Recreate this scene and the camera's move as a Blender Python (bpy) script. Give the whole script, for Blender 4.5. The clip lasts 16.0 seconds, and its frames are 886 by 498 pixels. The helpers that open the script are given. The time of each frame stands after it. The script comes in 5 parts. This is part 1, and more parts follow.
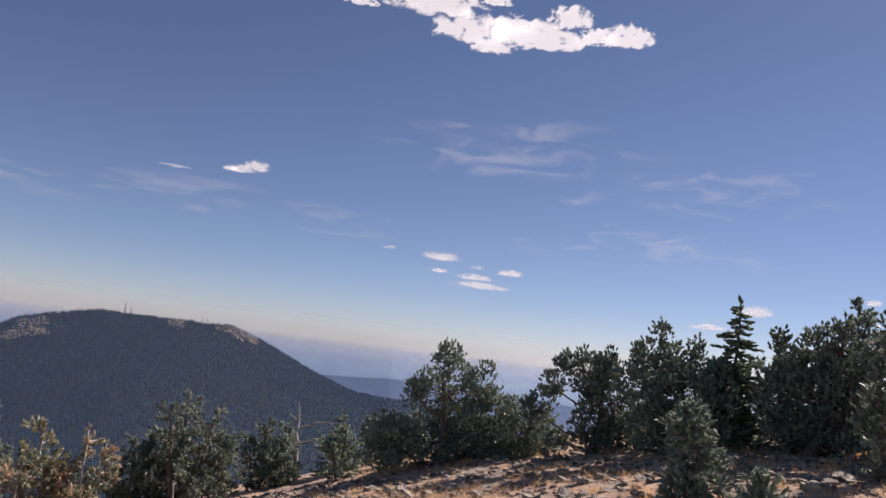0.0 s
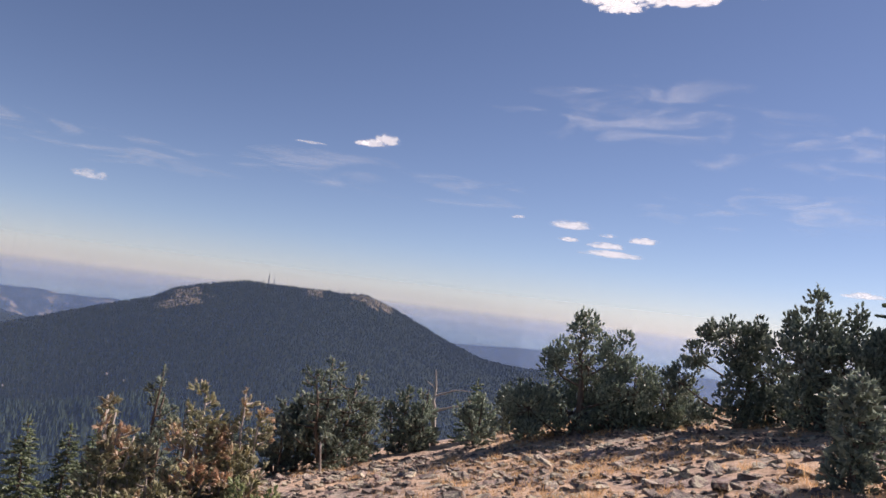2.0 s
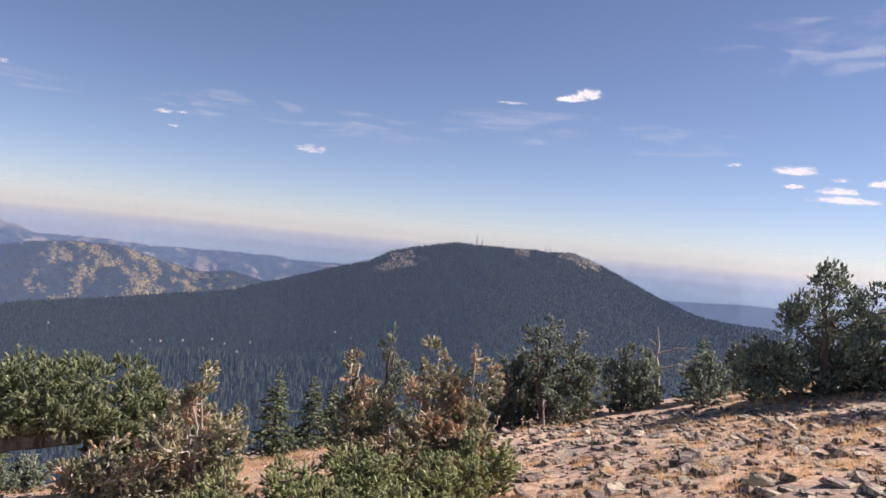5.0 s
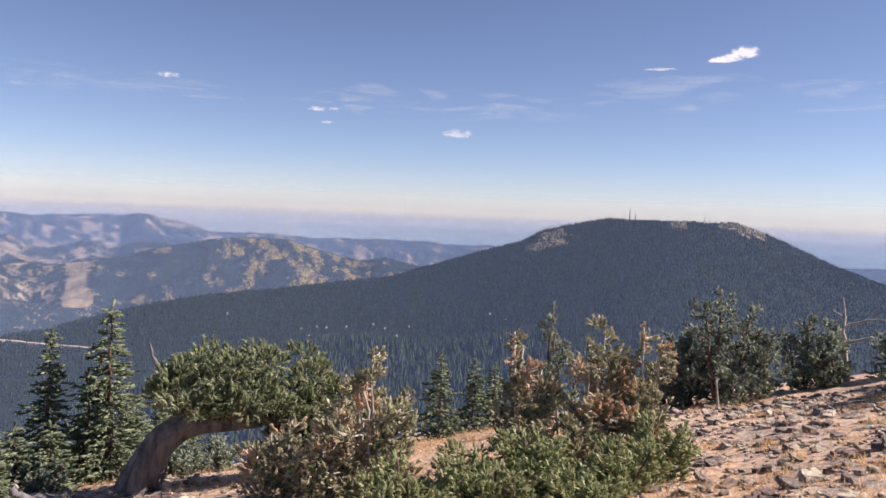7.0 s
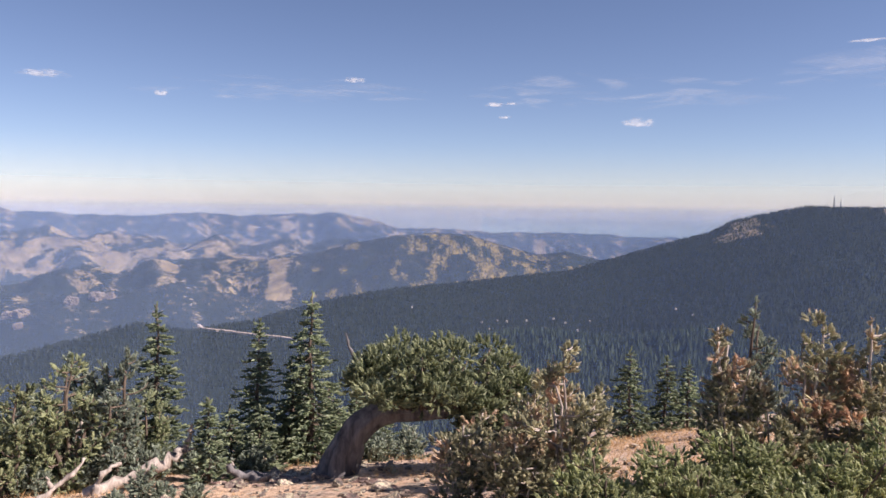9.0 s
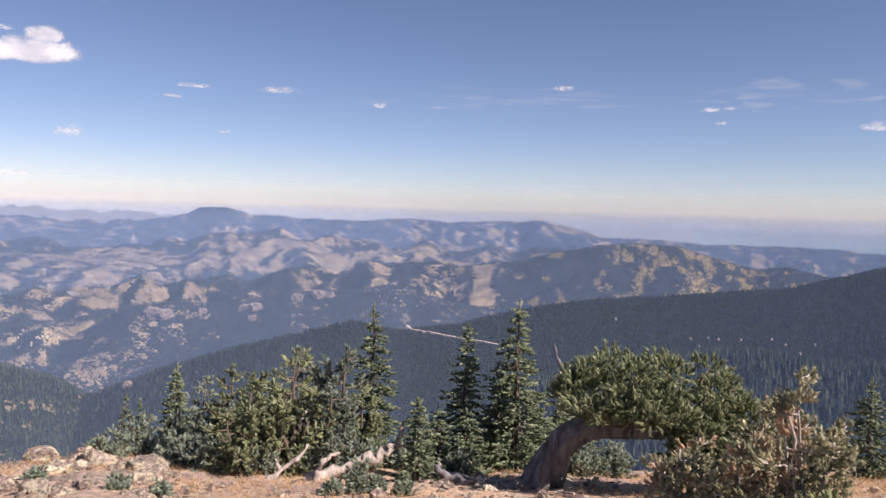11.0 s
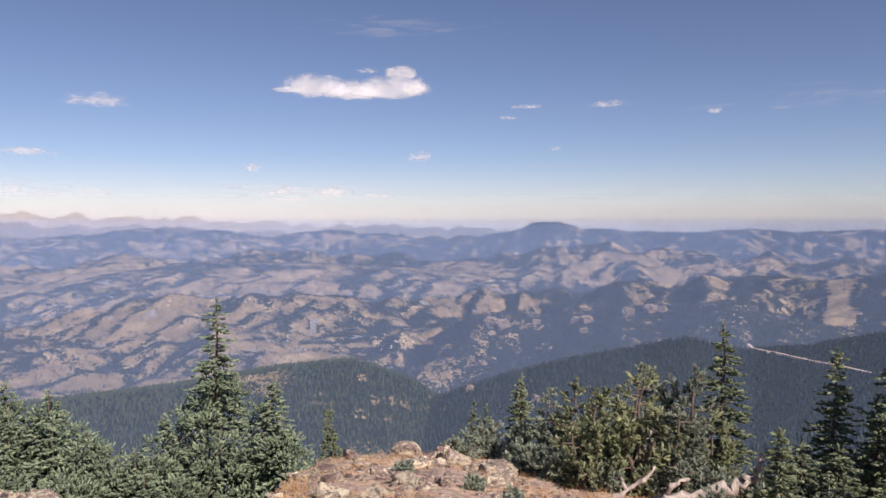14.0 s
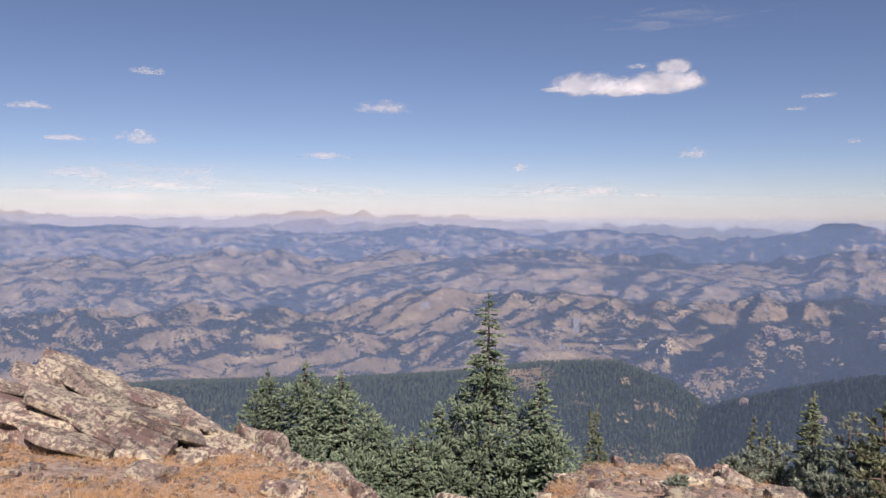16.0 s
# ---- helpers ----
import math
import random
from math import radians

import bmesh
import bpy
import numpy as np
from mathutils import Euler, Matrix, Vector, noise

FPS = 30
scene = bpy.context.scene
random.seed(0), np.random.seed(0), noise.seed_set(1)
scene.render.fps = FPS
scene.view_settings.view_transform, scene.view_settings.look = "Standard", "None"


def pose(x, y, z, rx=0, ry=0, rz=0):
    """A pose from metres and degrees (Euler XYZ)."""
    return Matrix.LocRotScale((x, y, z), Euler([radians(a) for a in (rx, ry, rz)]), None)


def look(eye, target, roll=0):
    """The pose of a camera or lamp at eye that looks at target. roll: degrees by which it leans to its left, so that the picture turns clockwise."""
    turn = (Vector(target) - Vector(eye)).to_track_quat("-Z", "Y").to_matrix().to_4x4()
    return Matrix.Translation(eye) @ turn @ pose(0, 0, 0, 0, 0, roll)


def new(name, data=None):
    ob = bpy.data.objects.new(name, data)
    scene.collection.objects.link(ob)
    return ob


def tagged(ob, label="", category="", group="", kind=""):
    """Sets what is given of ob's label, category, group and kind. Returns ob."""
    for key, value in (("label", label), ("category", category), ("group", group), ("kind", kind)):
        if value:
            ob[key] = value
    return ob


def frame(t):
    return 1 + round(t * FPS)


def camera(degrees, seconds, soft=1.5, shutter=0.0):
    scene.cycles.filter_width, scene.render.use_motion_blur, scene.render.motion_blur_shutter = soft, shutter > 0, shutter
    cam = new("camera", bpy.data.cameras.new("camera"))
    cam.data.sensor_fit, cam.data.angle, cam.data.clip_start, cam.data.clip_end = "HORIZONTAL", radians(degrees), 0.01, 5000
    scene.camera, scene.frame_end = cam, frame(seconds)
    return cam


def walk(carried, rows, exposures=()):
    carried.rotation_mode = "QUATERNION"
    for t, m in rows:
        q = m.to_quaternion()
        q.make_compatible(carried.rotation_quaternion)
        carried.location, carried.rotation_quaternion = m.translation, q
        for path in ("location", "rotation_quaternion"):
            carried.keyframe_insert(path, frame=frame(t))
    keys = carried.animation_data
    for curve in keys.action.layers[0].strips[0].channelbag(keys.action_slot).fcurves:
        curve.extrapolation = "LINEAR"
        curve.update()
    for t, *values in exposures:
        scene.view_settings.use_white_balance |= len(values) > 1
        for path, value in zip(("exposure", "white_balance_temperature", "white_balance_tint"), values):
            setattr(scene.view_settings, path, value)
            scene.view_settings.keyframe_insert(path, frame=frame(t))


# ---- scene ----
cam = camera(60.6, 16.0)
ROWS = [
    (0, -0, 0, 1.6, 97.936, -6.795, 0.29),
    (0.5, -0.025, 0.015, 1.599, 96.992, -6.827, 2.717),
    (1, -0.047, 0.03, 1.597, 96.048, -6.998, 5.182),
    (1.5, -0.069, 0.045, 1.593, 95.204, -7.054, 7.679),
    (2, -0.093, 0.057, 1.588, 94.476, -6.969, 10.114),
    (2.5, -0.119, 0.064, 1.582, 93.804, -6.915, 12.648),
    (3, -0.147, 0.065, 1.573, 93.079, -6.9, 15.187),
    (3.5, -0.177, 0.063, 1.565, 92.134, -6.794, 17.699),
    (6, -0.363, 0.15, 1.527, 88.434, -3.855, 31.363),
    (6.5, -0.396, 0.18, 1.524, 87.929, -3.009, 34.218),
    (7, -0.44, 0.2, 1.519, 87.511, -2.117, 37.014),
    (7.5, -0.487, 0.215, 1.512, 87.154, -1.554, 40.011),
    (8, -0.535, 0.226, 1.502, 86.817, -1.197, 43.472),
    (8.5, -0.579, 0.236, 1.492, 86.712, -0.963, 46.875),
    (9, -0.62, 0.245, 1.485, 86.737, -0.705, 50.431),
    (11.5, -0.771, 0.192, 1.485, 87.186, -1.549, 69.805),
    (12, -0.797, 0.17, 1.485, 87.34, -1.288, 73.775),
    (12.5, -0.824, 0.142, 1.485, 87.46, -0.789, 77.665),
    (13, -0.853, 0.113, 1.49, 87.601, -0.248, 81.74),
    (13.5, -0.882, 0.083, 1.497, 87.78, -0.059, 85.859),
    (14, -0.91, 0.047, 1.497, 87.751, 0.039, 90.35),
    (14.5, -0.943, 0.013, 1.495, 87.559, -0.159, 94.678),
    (15, -0.985, -0.026, 1.493, 87.295, -0.401, 99.549),
    (15.5, -1.032, -0.066, 1.494, 87.275, -0.494, 104.961),
    (16, -1.082, -0.103, 1.495, 87.609, -0.426, 110.209),
]
EXPOSURES = [(t, e + 0.32, 6800 - (130 if t < 1 else 90 if t > 15 else 0), 25) for t, e in ((0.0, -0.06), (1.5, 0.12), (3.5, 0.29), (7.0, 0.48), (9.0, 0.42), (11.5, 0.27), (12.5, 0.18), (14.5, 0.02), (16.0, -0.08))]
walk(cam, [(t, pose(x, y, z, rx, ry, rz)) for t, x, y, z, rx, ry, rz in ROWS], EXPOSURES)
EYE = 1.6

# ---- light ----
SUN_EL, SUN_YAW = 42.0, -55.0        # yaw counted to the left of +y
world = bpy.data.worlds.new("sky")
scene.world = world
world.use_nodes = True
wn = world.node_tree
sky = wn.nodes.new("ShaderNodeTexSky")
sky.sky_type = 'NISHITA'
sky.sun_disc = False
sky.sun_elevation = radians(SUN_EL)
sky.sun_rotation = radians(-SUN_YAW)
sky.altitude = 3300
sky.air_density, sky.dust_density, sky.ozone_density = 1.0, 1.4, 2.6
back = wn.nodes["Background"]
back.inputs["Strength"].default_value = 0.07
wn.links.new(sky.outputs[0], back.inputs["Color"])

sun_dir = Vector((-math.sin(radians(SUN_YAW)) * math.cos(radians(SUN_EL)), math.cos(radians(SUN_YAW)) * math.cos(radians(SUN_EL)), math.sin(radians(SUN_EL))))
sun_data = bpy.data.lights.new("sun", 'SUN')
sun_data.energy, sun_data.angle, sun_data.color = 5.0, radians(0.53), (1.0, 0.945, 0.865)
sun = new("sun", sun_data)
sun.matrix_world = look(sun_dir * 50, (0, 0, 0))


# ---- materials ----
def material(name, rough=0.9):
    m = bpy.data.materials.new(name)
    m.use_nodes = True
    b = m.node_tree.nodes["Principled BSDF"]
    b.inputs["Roughness"].default_value = rough
    b.inputs["Specular IOR Level"].default_value = 0.25
    return m, m.node_tree, b


def node(tree, kind, **sets):
    n = tree.nodes.new(kind)
    for k, v in sets.items():
        n.inputs[k.replace("_", " ")].default_value = v
    return n


def noise_at(tree, scale, detail=6.0, rough=0.6):
    co = tree.nodes.new("ShaderNodeNewGeometry")
    n = node(tree, "ShaderNodeTexNoise", Scale=scale, Detail=detail, Roughness=rough)
    tree.links.new(co.outputs["Position"], n.inputs["Vector"])
    return n.outputs["Fac"]


def ramp(tree, fac, stops):
    r = tree.nodes.new("ShaderNodeValToRGB")
    el = r.color_ramp.elements
    while len(el) < len(stops):
        el.new(0.5)
    for e, (p, c) in zip(el, stops):
        e.position, e.color = p, (*c, 1) if len(c) == 3 else c
    tree.links.new(fac, r.inputs["Fac"])
    return r.outputs["Color"]


def mix(tree, fac, a, b, how='MIX'):
    m = tree.nodes.new("ShaderNodeMix")
    m.data_type, m.blend_type = 'RGBA', how
    for sock, v in ((m.inputs[0], fac), (m.inputs[6], a), (m.inputs[7], b)):
        if isinstance(v, bpy.types.NodeSocket):
            tree.links.new(v, sock)
        elif isinstance(v, (int, float)):
            sock.default_value = v
        else:
            sock.default_value = (*v, 1)
    return m.outputs[2]


def maths(tree, how, a, b=0.0, c=0.0):
    m = tree.nodes.new("ShaderNodeMath")
    m.operation = how
    for sock, v in zip(m.inputs, (a, b, c)):
        if isinstance(v, bpy.types.NodeSocket):
            tree.links.new(v, sock)
        else:
            sock.default_value = v
    return m.outputs[0]


def bump(tree, b, height, strength=0.5, distance=0.02):
    n = tree.nodes.new("ShaderNodeBump")
    n.inputs["Strength"].default_value, n.inputs["Distance"].default_value = strength, distance
    tree.links.new(height, n.inputs["Height"])
    tree.links.new(n.outputs[0], b.inputs["Normal"])


def leaf_material(name, dark, light, dry=None, dry_share=0.0, through_light=0.5, gloss=0.35):
    """Needles: each blade its own shade, a waxy surface, some light passing through."""
    m, t, b = material(name, 0.45)
    b.inputs["Specular IOR Level"].default_value = gloss
    geo = t.nodes.new("ShaderNodeNewGeometry")
    info = t.nodes.new("ShaderNodeObjectInfo")
    col = mix(t, geo.outputs["Random Per Island"], dark, light)
    if dry:
        patch = noise_at(t, 2.2, 3.0)
        fac = ramp(t, patch, [(0.5 - dry_share * 0.35, (0, 0, 0)), (0.62 - dry_share * 0.35, (1, 1, 1))])
        col = mix(t, maths(t, 'MULTIPLY', fac, 0.7), col, dry)
    hue = t.nodes.new("ShaderNodeHueSaturation")
    t.links.new(col, hue.inputs["Color"])
    t.links.new(maths(t, 'MULTIPLY_ADD', info.outputs["Random"], 0.4, 0.95), hue.inputs["Value"])
    t.links.new(hue.outputs[0], b.inputs["Base Color"])
    tl = t.nodes.new("ShaderNodeBsdfTranslucent")
    t.links.new(hue.outputs[0], tl.inputs["Color"])
    mx = t.nodes.new("ShaderNodeMixShader")
    mx.inputs[0].default_value = through_light
    t.links.new(b.outputs[0], mx.inputs[1])
    t.links.new(tl.outputs[0], mx.inputs[2])
    t.links.new(mx.outputs[0], t.nodes["Material Output"].inputs["Surface"])
    return m


MAT_PINE = leaf_material("pine_needles", (0.11, 0.14, 0.115), (0.37, 0.425, 0.32))
MAT_PINE_GOLD = leaf_material("sunlit_pine_needles", (0.10, 0.128, 0.075), (0.36, 0.39, 0.22))
MAT_PINE_DRY = leaf_material("drying_pine_needles", (0.14, 0.15, 0.10), (0.54, 0.51, 0.32), (0.74, 0.48, 0.34), -0.12)
MAT_SPRUCE = leaf_material("spruce_needles", (0.11, 0.155, 0.115), (0.37, 0.455, 0.295))
MAT_SPRUCE_DARK = leaf_material("dark_spruce_needles", (0.09, 0.125, 0.085), (0.33, 0.385, 0.23))
MAT_SHRUB = leaf_material("green_shrub_needles", (0.13, 0.165, 0.075), (0.43, 0.455, 0.24))
MAT_GRASS = leaf_material("dry_grass", (0.44, 0.27, 0.13), (0.76, 0.52, 0.28))


def bark_material(name, a, b_, scale=18.0, rough=0.9):
    m, t, b = material(name, rough)
    tc = t.nodes.new("ShaderNodeTexCoord")
    mp = t.nodes.new("ShaderNodeMapping")
    mp.inputs["Scale"].default_value = (1, 1, 0.18)
    t.links.new(tc.outputs["Object"], mp.inputs["Vector"])
    n = node(t, "ShaderNodeTexNoise", Scale=scale, Detail=7.0, Roughness=0.65)
    t.links.new(mp.outputs[0], n.inputs["Vector"])
    t.links.new(ramp(t, n.outputs["Fac"], [(0.3, a), (0.68, b_)]), b.inputs["Base Color"])
    bump(t, b, n.outputs["Fac"], 0.8, 0.02)
    return m


MAT_BARK = bark_material("grey_brown_bark", (0.06, 0.045, 0.035), (0.2, 0.155, 0.12))
MAT_PALE = bark_material("bleached_dead_wood", (0.17, 0.14, 0.125), (0.60, 0.53, 0.46), 14.0)
# bent trunk's wood is darkened and blued to carry the crown's shade
MAT_ARCH = bark_material("weathered_shaded_wood", (0.04, 0.039, 0.043), (0.24, 0.225, 0.225), 8.0)


def rock_material():
    """Grey-brown gneiss, rusty in places, pale lichen crust; dark blotches paint lichen and shaded cracks."""
    m, t, b = material("lichen_rock", 0.68)
    b.inputs["Specular IOR Level"].default_value = 0.5
    big, small = noise_at(t, 1.9, 6), noise_at(t, 24.0, 9, 0.72)
    base = ramp(t, small, [(0.3, (0.075, 0.06, 0.052)), (0.5, (0.27, 0.21, 0.17)), (0.7, (0.46, 0.38, 0.31))])
    col = mix(t, ramp(t, big, [(0.49, (0, 0, 0)), (0.55, (0.85, 0.85, 0.85))]), base, (0.20, 0.125, 0.105))
    pale = maths(t, 'ADD', maths(t, 'MULTIPLY', noise_at(t, 13.0, 8, 0.72), 0.6), maths(t, 'MULTIPLY', noise_at(t, 2.4, 5), 0.4))
    col = mix(t, ramp(t, pale, [(0.505, (0, 0, 0)), (0.53, (0.85, 0.85, 0.85))]), col, (0.60, 0.54, 0.38))
    # black lichen, spread wider so its colour also paints in shaded cracks
    dark = noise_at(t, 9.0, 8, 0.72)
    col = mix(t, ramp(t, dark, [(0.54, (0, 0, 0)), (0.58, (0.85, 0.85, 0.85))]), col, (0.06, 0.052, 0.05))
    info = t.nodes.new("ShaderNodeObjectInfo")
    hue = t.nodes.new("ShaderNodeHueSaturation")
    t.links.new(col, hue.inputs["Color"])
    t.links.new(maths(t, 'MULTIPLY_ADD', info.outputs["Random"], 0.6, 0.7), hue.inputs["Value"])
    t.links.new(hue.outputs[0], b.inputs["Base Color"])
    bump(t, b, small, 0.9, 0.04)
    return m


MAT_ROCK = rock_material()


def flat_material(name, colour, rough=0.8, metal=0.0):
    m, t, b = material(name, rough)
    n = noise_at(t, 3.0, 5)
    t.links.new(mix(t, maths(t, 'MULTIPLY', n, 0.35), colour, tuple(c * 0.6 for c in colour)), b.inputs["Base Color"])
    b.inputs["Metallic"].default_value = metal
    return m


MAT_STEEL = flat_material("grey_galvanised_steel", (0.35, 0.34, 0.34), 0.5, 0.6)
MAT_CRAG = flat_material("red_brown_cliff", (0.26, 0.21, 0.165), 0.95)
MAT_ROAD = flat_material("pale_gravel_road", (0.46, 0.38, 0.31))


def ground_material():
    """Stony dry turf close by; farther off the cover channels tell forest, aspen and bare rock."""
    m, t, b = material("mountain_ground", 0.9)
    b.inputs["Specular IOR Level"].default_value = 0.06
    at = t.nodes.new("ShaderNodeAttribute")
    at.attribute_name = "cover"
    sep = t.nodes.new("ShaderNodeSeparateColor")
    t.links.new(at.outputs["Color"], sep.inputs[0])
    forest, aspen, rock = sep.outputs
    # dry turf and gravel
    fine, mid = noise_at(t, 9.0, 9, 0.7), noise_at(t, 0.7, 6)
    turf = ramp(t, fine, [(0.3, (0.27, 0.17, 0.12)), (0.5, (0.62, 0.44, 0.305)), (0.7, (0.78, 0.60, 0.44))])
    gravel = ramp(t, fine, [(0.3, (0.15, 0.12, 0.11)), (0.55, (0.45, 0.355, 0.31)), (0.75, (0.64, 0.53, 0.48))])
    near = mix(t, ramp(t, mid, [(0.45, (0, 0, 0)), (0.62, (0.9, 0.9, 0.9))]), turf, gravel)
    slabs = noise_at(t, 2.3, 7, 0.68)
    stony = ramp(t, fine, [(0.35, (0.17, 0.14, 0.12)), (0.5, (0.39, 0.33, 0.265)), (0.65, (0.58, 0.52, 0.42))])
    near = mix(t, ramp(t, slabs, [(0.56, (0, 0, 0)), (0.60, (1, 1, 1))]), near, stony)
    crumb = noise_at(t, 42.0, 5, 0.75)
    near = mix(t, ramp(t, crumb, [(0.57, (0, 0, 0)), (0.65, (0.6, 0.6, 0.6))]), near, (0.16, 0.10, 0.075))
    # far slopes: meadow, scattered trees, rock
    wide, speck = noise_at(t, 0.012, 8, 0.62), noise_at(t, 0.21, 3, 0.6)
    meadow = ramp(t, wide, [(0.3, (0.125, 0.097, 0.064)), (0.52, (0.21, 0.162, 0.10)), (0.72, (0.37, 0.29, 0.17))])
    # woods are near black: the trees' shaded sides are painted into the ground
    woods = mix(t, ramp(t, noise_at(t, 0.3, 3, 0.7), [(0.3, (0, 0, 0)), (0.7, (1, 1, 1))]), (0.008, 0.014, 0.011), (0.026, 0.034, 0.024))
    spot = node(t, "ShaderNodeTexVoronoi", Scale=0.2)          # one cell, one tree
    t.links.new(t.nodes.new("ShaderNodeNewGeometry").outputs["Position"], spot.inputs["Vector"])
    pick = t.nodes.new("ShaderNodeSeparateColor")
    t.links.new(spot.outputs["Color"], pick.inputs[0])
    share = maths(t, 'ADD', forest, maths(t, 'MULTIPLY_ADD', noise_at(t, 0.03, 6, 0.7), 1.9, -0.95))
    here = maths(t, 'LESS_THAN', pick.outputs[0], share)
    crown = maths(t, 'LESS_THAN', spot.outputs["Distance"], maths(t, 'MULTIPLY_ADD', share, 0.75, 0.22))
    far = mix(t, maths(t, 'MULTIPLY', here, crown), meadow, woods)
    gold = mix(t, speck, (0.19, 0.145, 0.05), (0.40, 0.29, 0.11))
    far = mix(t, maths(t, 'LESS_THAN', pick.outputs[1], aspen), far, gold)
    stone = ramp(t, speck, [(0.35, (0.10, 0.097, 0.095)), (0.62, (0.26, 0.24, 0.225))])
    far = mix(t, maths(t, 'GREATER_THAN', maths(t, 'ADD', rock, maths(t, 'MULTIPLY_ADD', speck, 1.0, -0.5)), 0.5), far, stone)
    geo = t.nodes.new("ShaderNodeNewGeometry")
    ln = t.nodes.new("ShaderNodeVectorMath")
    ln.operation = 'LENGTH'
    t.links.new(geo.outputs["Position"], ln.inputs[0])
    away = ramp(t, maths(t, 'MULTIPLY', ln.outputs["Value"], 1 / 100), [(0.3, (0, 0, 0)), (0.7, (1, 1, 1))])
    t.links.new(mix(t, away, near, far), b.inputs["Base Color"])
    bump(t, b, maths(t, 'ADD', fine, maths(t, 'MULTIPLY', crumb, -0.6)), 0.8, 0.05)
    return m


MAT_GROUND = ground_material()
MAT_FOREST = leaf_material("far_conifers", (0.021, 0.030, 0.027), (0.043, 0.054, 0.044), through_light=0.15, gloss=0.05)
# lighter and darker copy of one conifer: sun and shade are in the colour
MAT_SUNLIT_FOREST = leaf_material("sunlit_valley_conifers", (0.038, 0.057, 0.037), (0.098, 0.125, 0.070), through_light=0.2, gloss=0.1)
MAT_SHADED_FOREST = leaf_material("shaded_slope_conifers", (0.020, 0.031, 0.022), (0.050, 0.066, 0.040), through_light=0.15, gloss=0.05)
MAT_FOREST_GOLD = leaf_material("far_aspens", (0.22, 0.18, 0.06), (0.38, 0.31, 0.12))


def airy_shader(t, colour):
    """Droplets scatter sunlight both back and onward."""
    d = node(t, "ShaderNodeBsdfDiffuse", Color=(*colour, 1))
    l = node(t, "ShaderNodeBsdfTranslucent", Color=(*colour, 1))
    m = t.nodes.new("ShaderNodeMixShader")
    m.inputs[0].default_value = 0.5
    t.links.new(d.outputs[0], m.inputs[1])
    t.links.new(l.outputs[0], m.inputs[2])
    return m.outputs[0]


def veil(t, density, shader):
    clear = t.nodes.new("ShaderNodeBsdfTransparent")
    m = t.nodes.new("ShaderNodeMixShader")
    t.links.new(density, m.inputs[0])
    t.links.new(clear.outputs[0], m.inputs[1])
    t.links.new(shader, m.inputs[2])
    t.links.new(m.outputs[0], t.nodes["Material Output"].inputs["Surface"])


def cloud_material(name, low, high, grain, strength=1.0, stretch=3.0, weight=2.6, detail=5.0, swirl=0.2):
    """Thin vapour: dense in the middle, ragged and see-through at the edge."""
    m, t, b = material(name, 1.0)
    tc = t.nodes.new("ShaderNodeTexCoord")
    info = t.nodes.new("ShaderNodeObjectInfo")
    mp = t.nodes.new("ShaderNodeMapping")
    mp.inputs["Scale"].default_value = (stretch, 1.0, 1.0)
    t.links.new(tc.outputs["Object"], mp.inputs["Vector"])
    off = t.nodes.new("ShaderNodeCombineXYZ")
    t.links.new(maths(t, 'MULTIPLY', info.outputs["Random"], 40.0), off.inputs[1])
    t.links.new(off.outputs[0], mp.inputs["Location"])
    n = node(t, "ShaderNodeTexNoise", Scale=grain, Detail=detail, Roughness=0.5, Distortion=swirl)
    t.links.new(mp.outputs[0], n.inputs["Vector"])
    sep = t.nodes.new("ShaderNodeSeparateXYZ")
    t.links.new(tc.outputs["Object"], sep.inputs[0])
    lower = maths(t, 'MULTIPLY', maths(t, 'MINIMUM', sep.outputs[2], 0.0), 1.9)
    zz = maths(t, 'ADD', maths(t, 'MAXIMUM', sep.outputs[2], 0.0), lower)
    r2 = maths(t, 'ADD', maths(t, 'POWER', maths(t, 'ABSOLUTE', sep.outputs[0]), 2.0), maths(t, 'POWER', maths(t, 'ABSOLUTE', zz), 2.0))
    body = maths(t, 'SUBTRACT', 1.0, r2)
    d = maths(t, 'ADD', body, maths(t, 'MULTIPLY_ADD', n.outputs["Fac"], weight, -0.48 * weight))
    dens = t.nodes.new("ShaderNodeMapRange")
    dens.interpolation_type = 'SMOOTHSTEP'
    dens.inputs["From Min"].default_value, dens.inputs["From Max"].default_value = low, high
    dens.inputs["To Max"].default_value = strength
    t.links.new(d, dens.inputs["Value"])
    edge = t.nodes.new("ShaderNodeMapRange")
    edge.inputs["From Min"].default_value, edge.inputs["From Max"].default_value = 0.0, 0.25
    t.links.new(body, edge.inputs["Value"])
    veil(t, maths(t, 'MULTIPLY', dens.outputs[0], edge.outputs[0]), airy_shader(t, (0.95, 0.95, 0.95)))
    return m


MAT_CLOUD = cloud_material("cloud", 0.15, 1.0, 1.7, 0.85, 1.5, 1.5, 4.0)
MAT_FAINT = cloud_material("faint_cloud", 0.10, 1.5, 1.6, 0.7, 1.4, 2.6, 5.0)
MAT_BROKEN = cloud_material("broken_cloud", 0.22, 0.75, 2.4, 0.95, 1.5, 2.4, 6.0, 0.4)
MAT_BANK = cloud_material("low_cloud_bank", 0.4, 1.8, 1.8, 0.5, 1.5, 4.5, 6.0, 0.6)
MAT_WISP = cloud_material("thin_cloud", 0.5, 2.2, 2.6, 0.22, 1.0, 5.5, 7.0, 0.9)


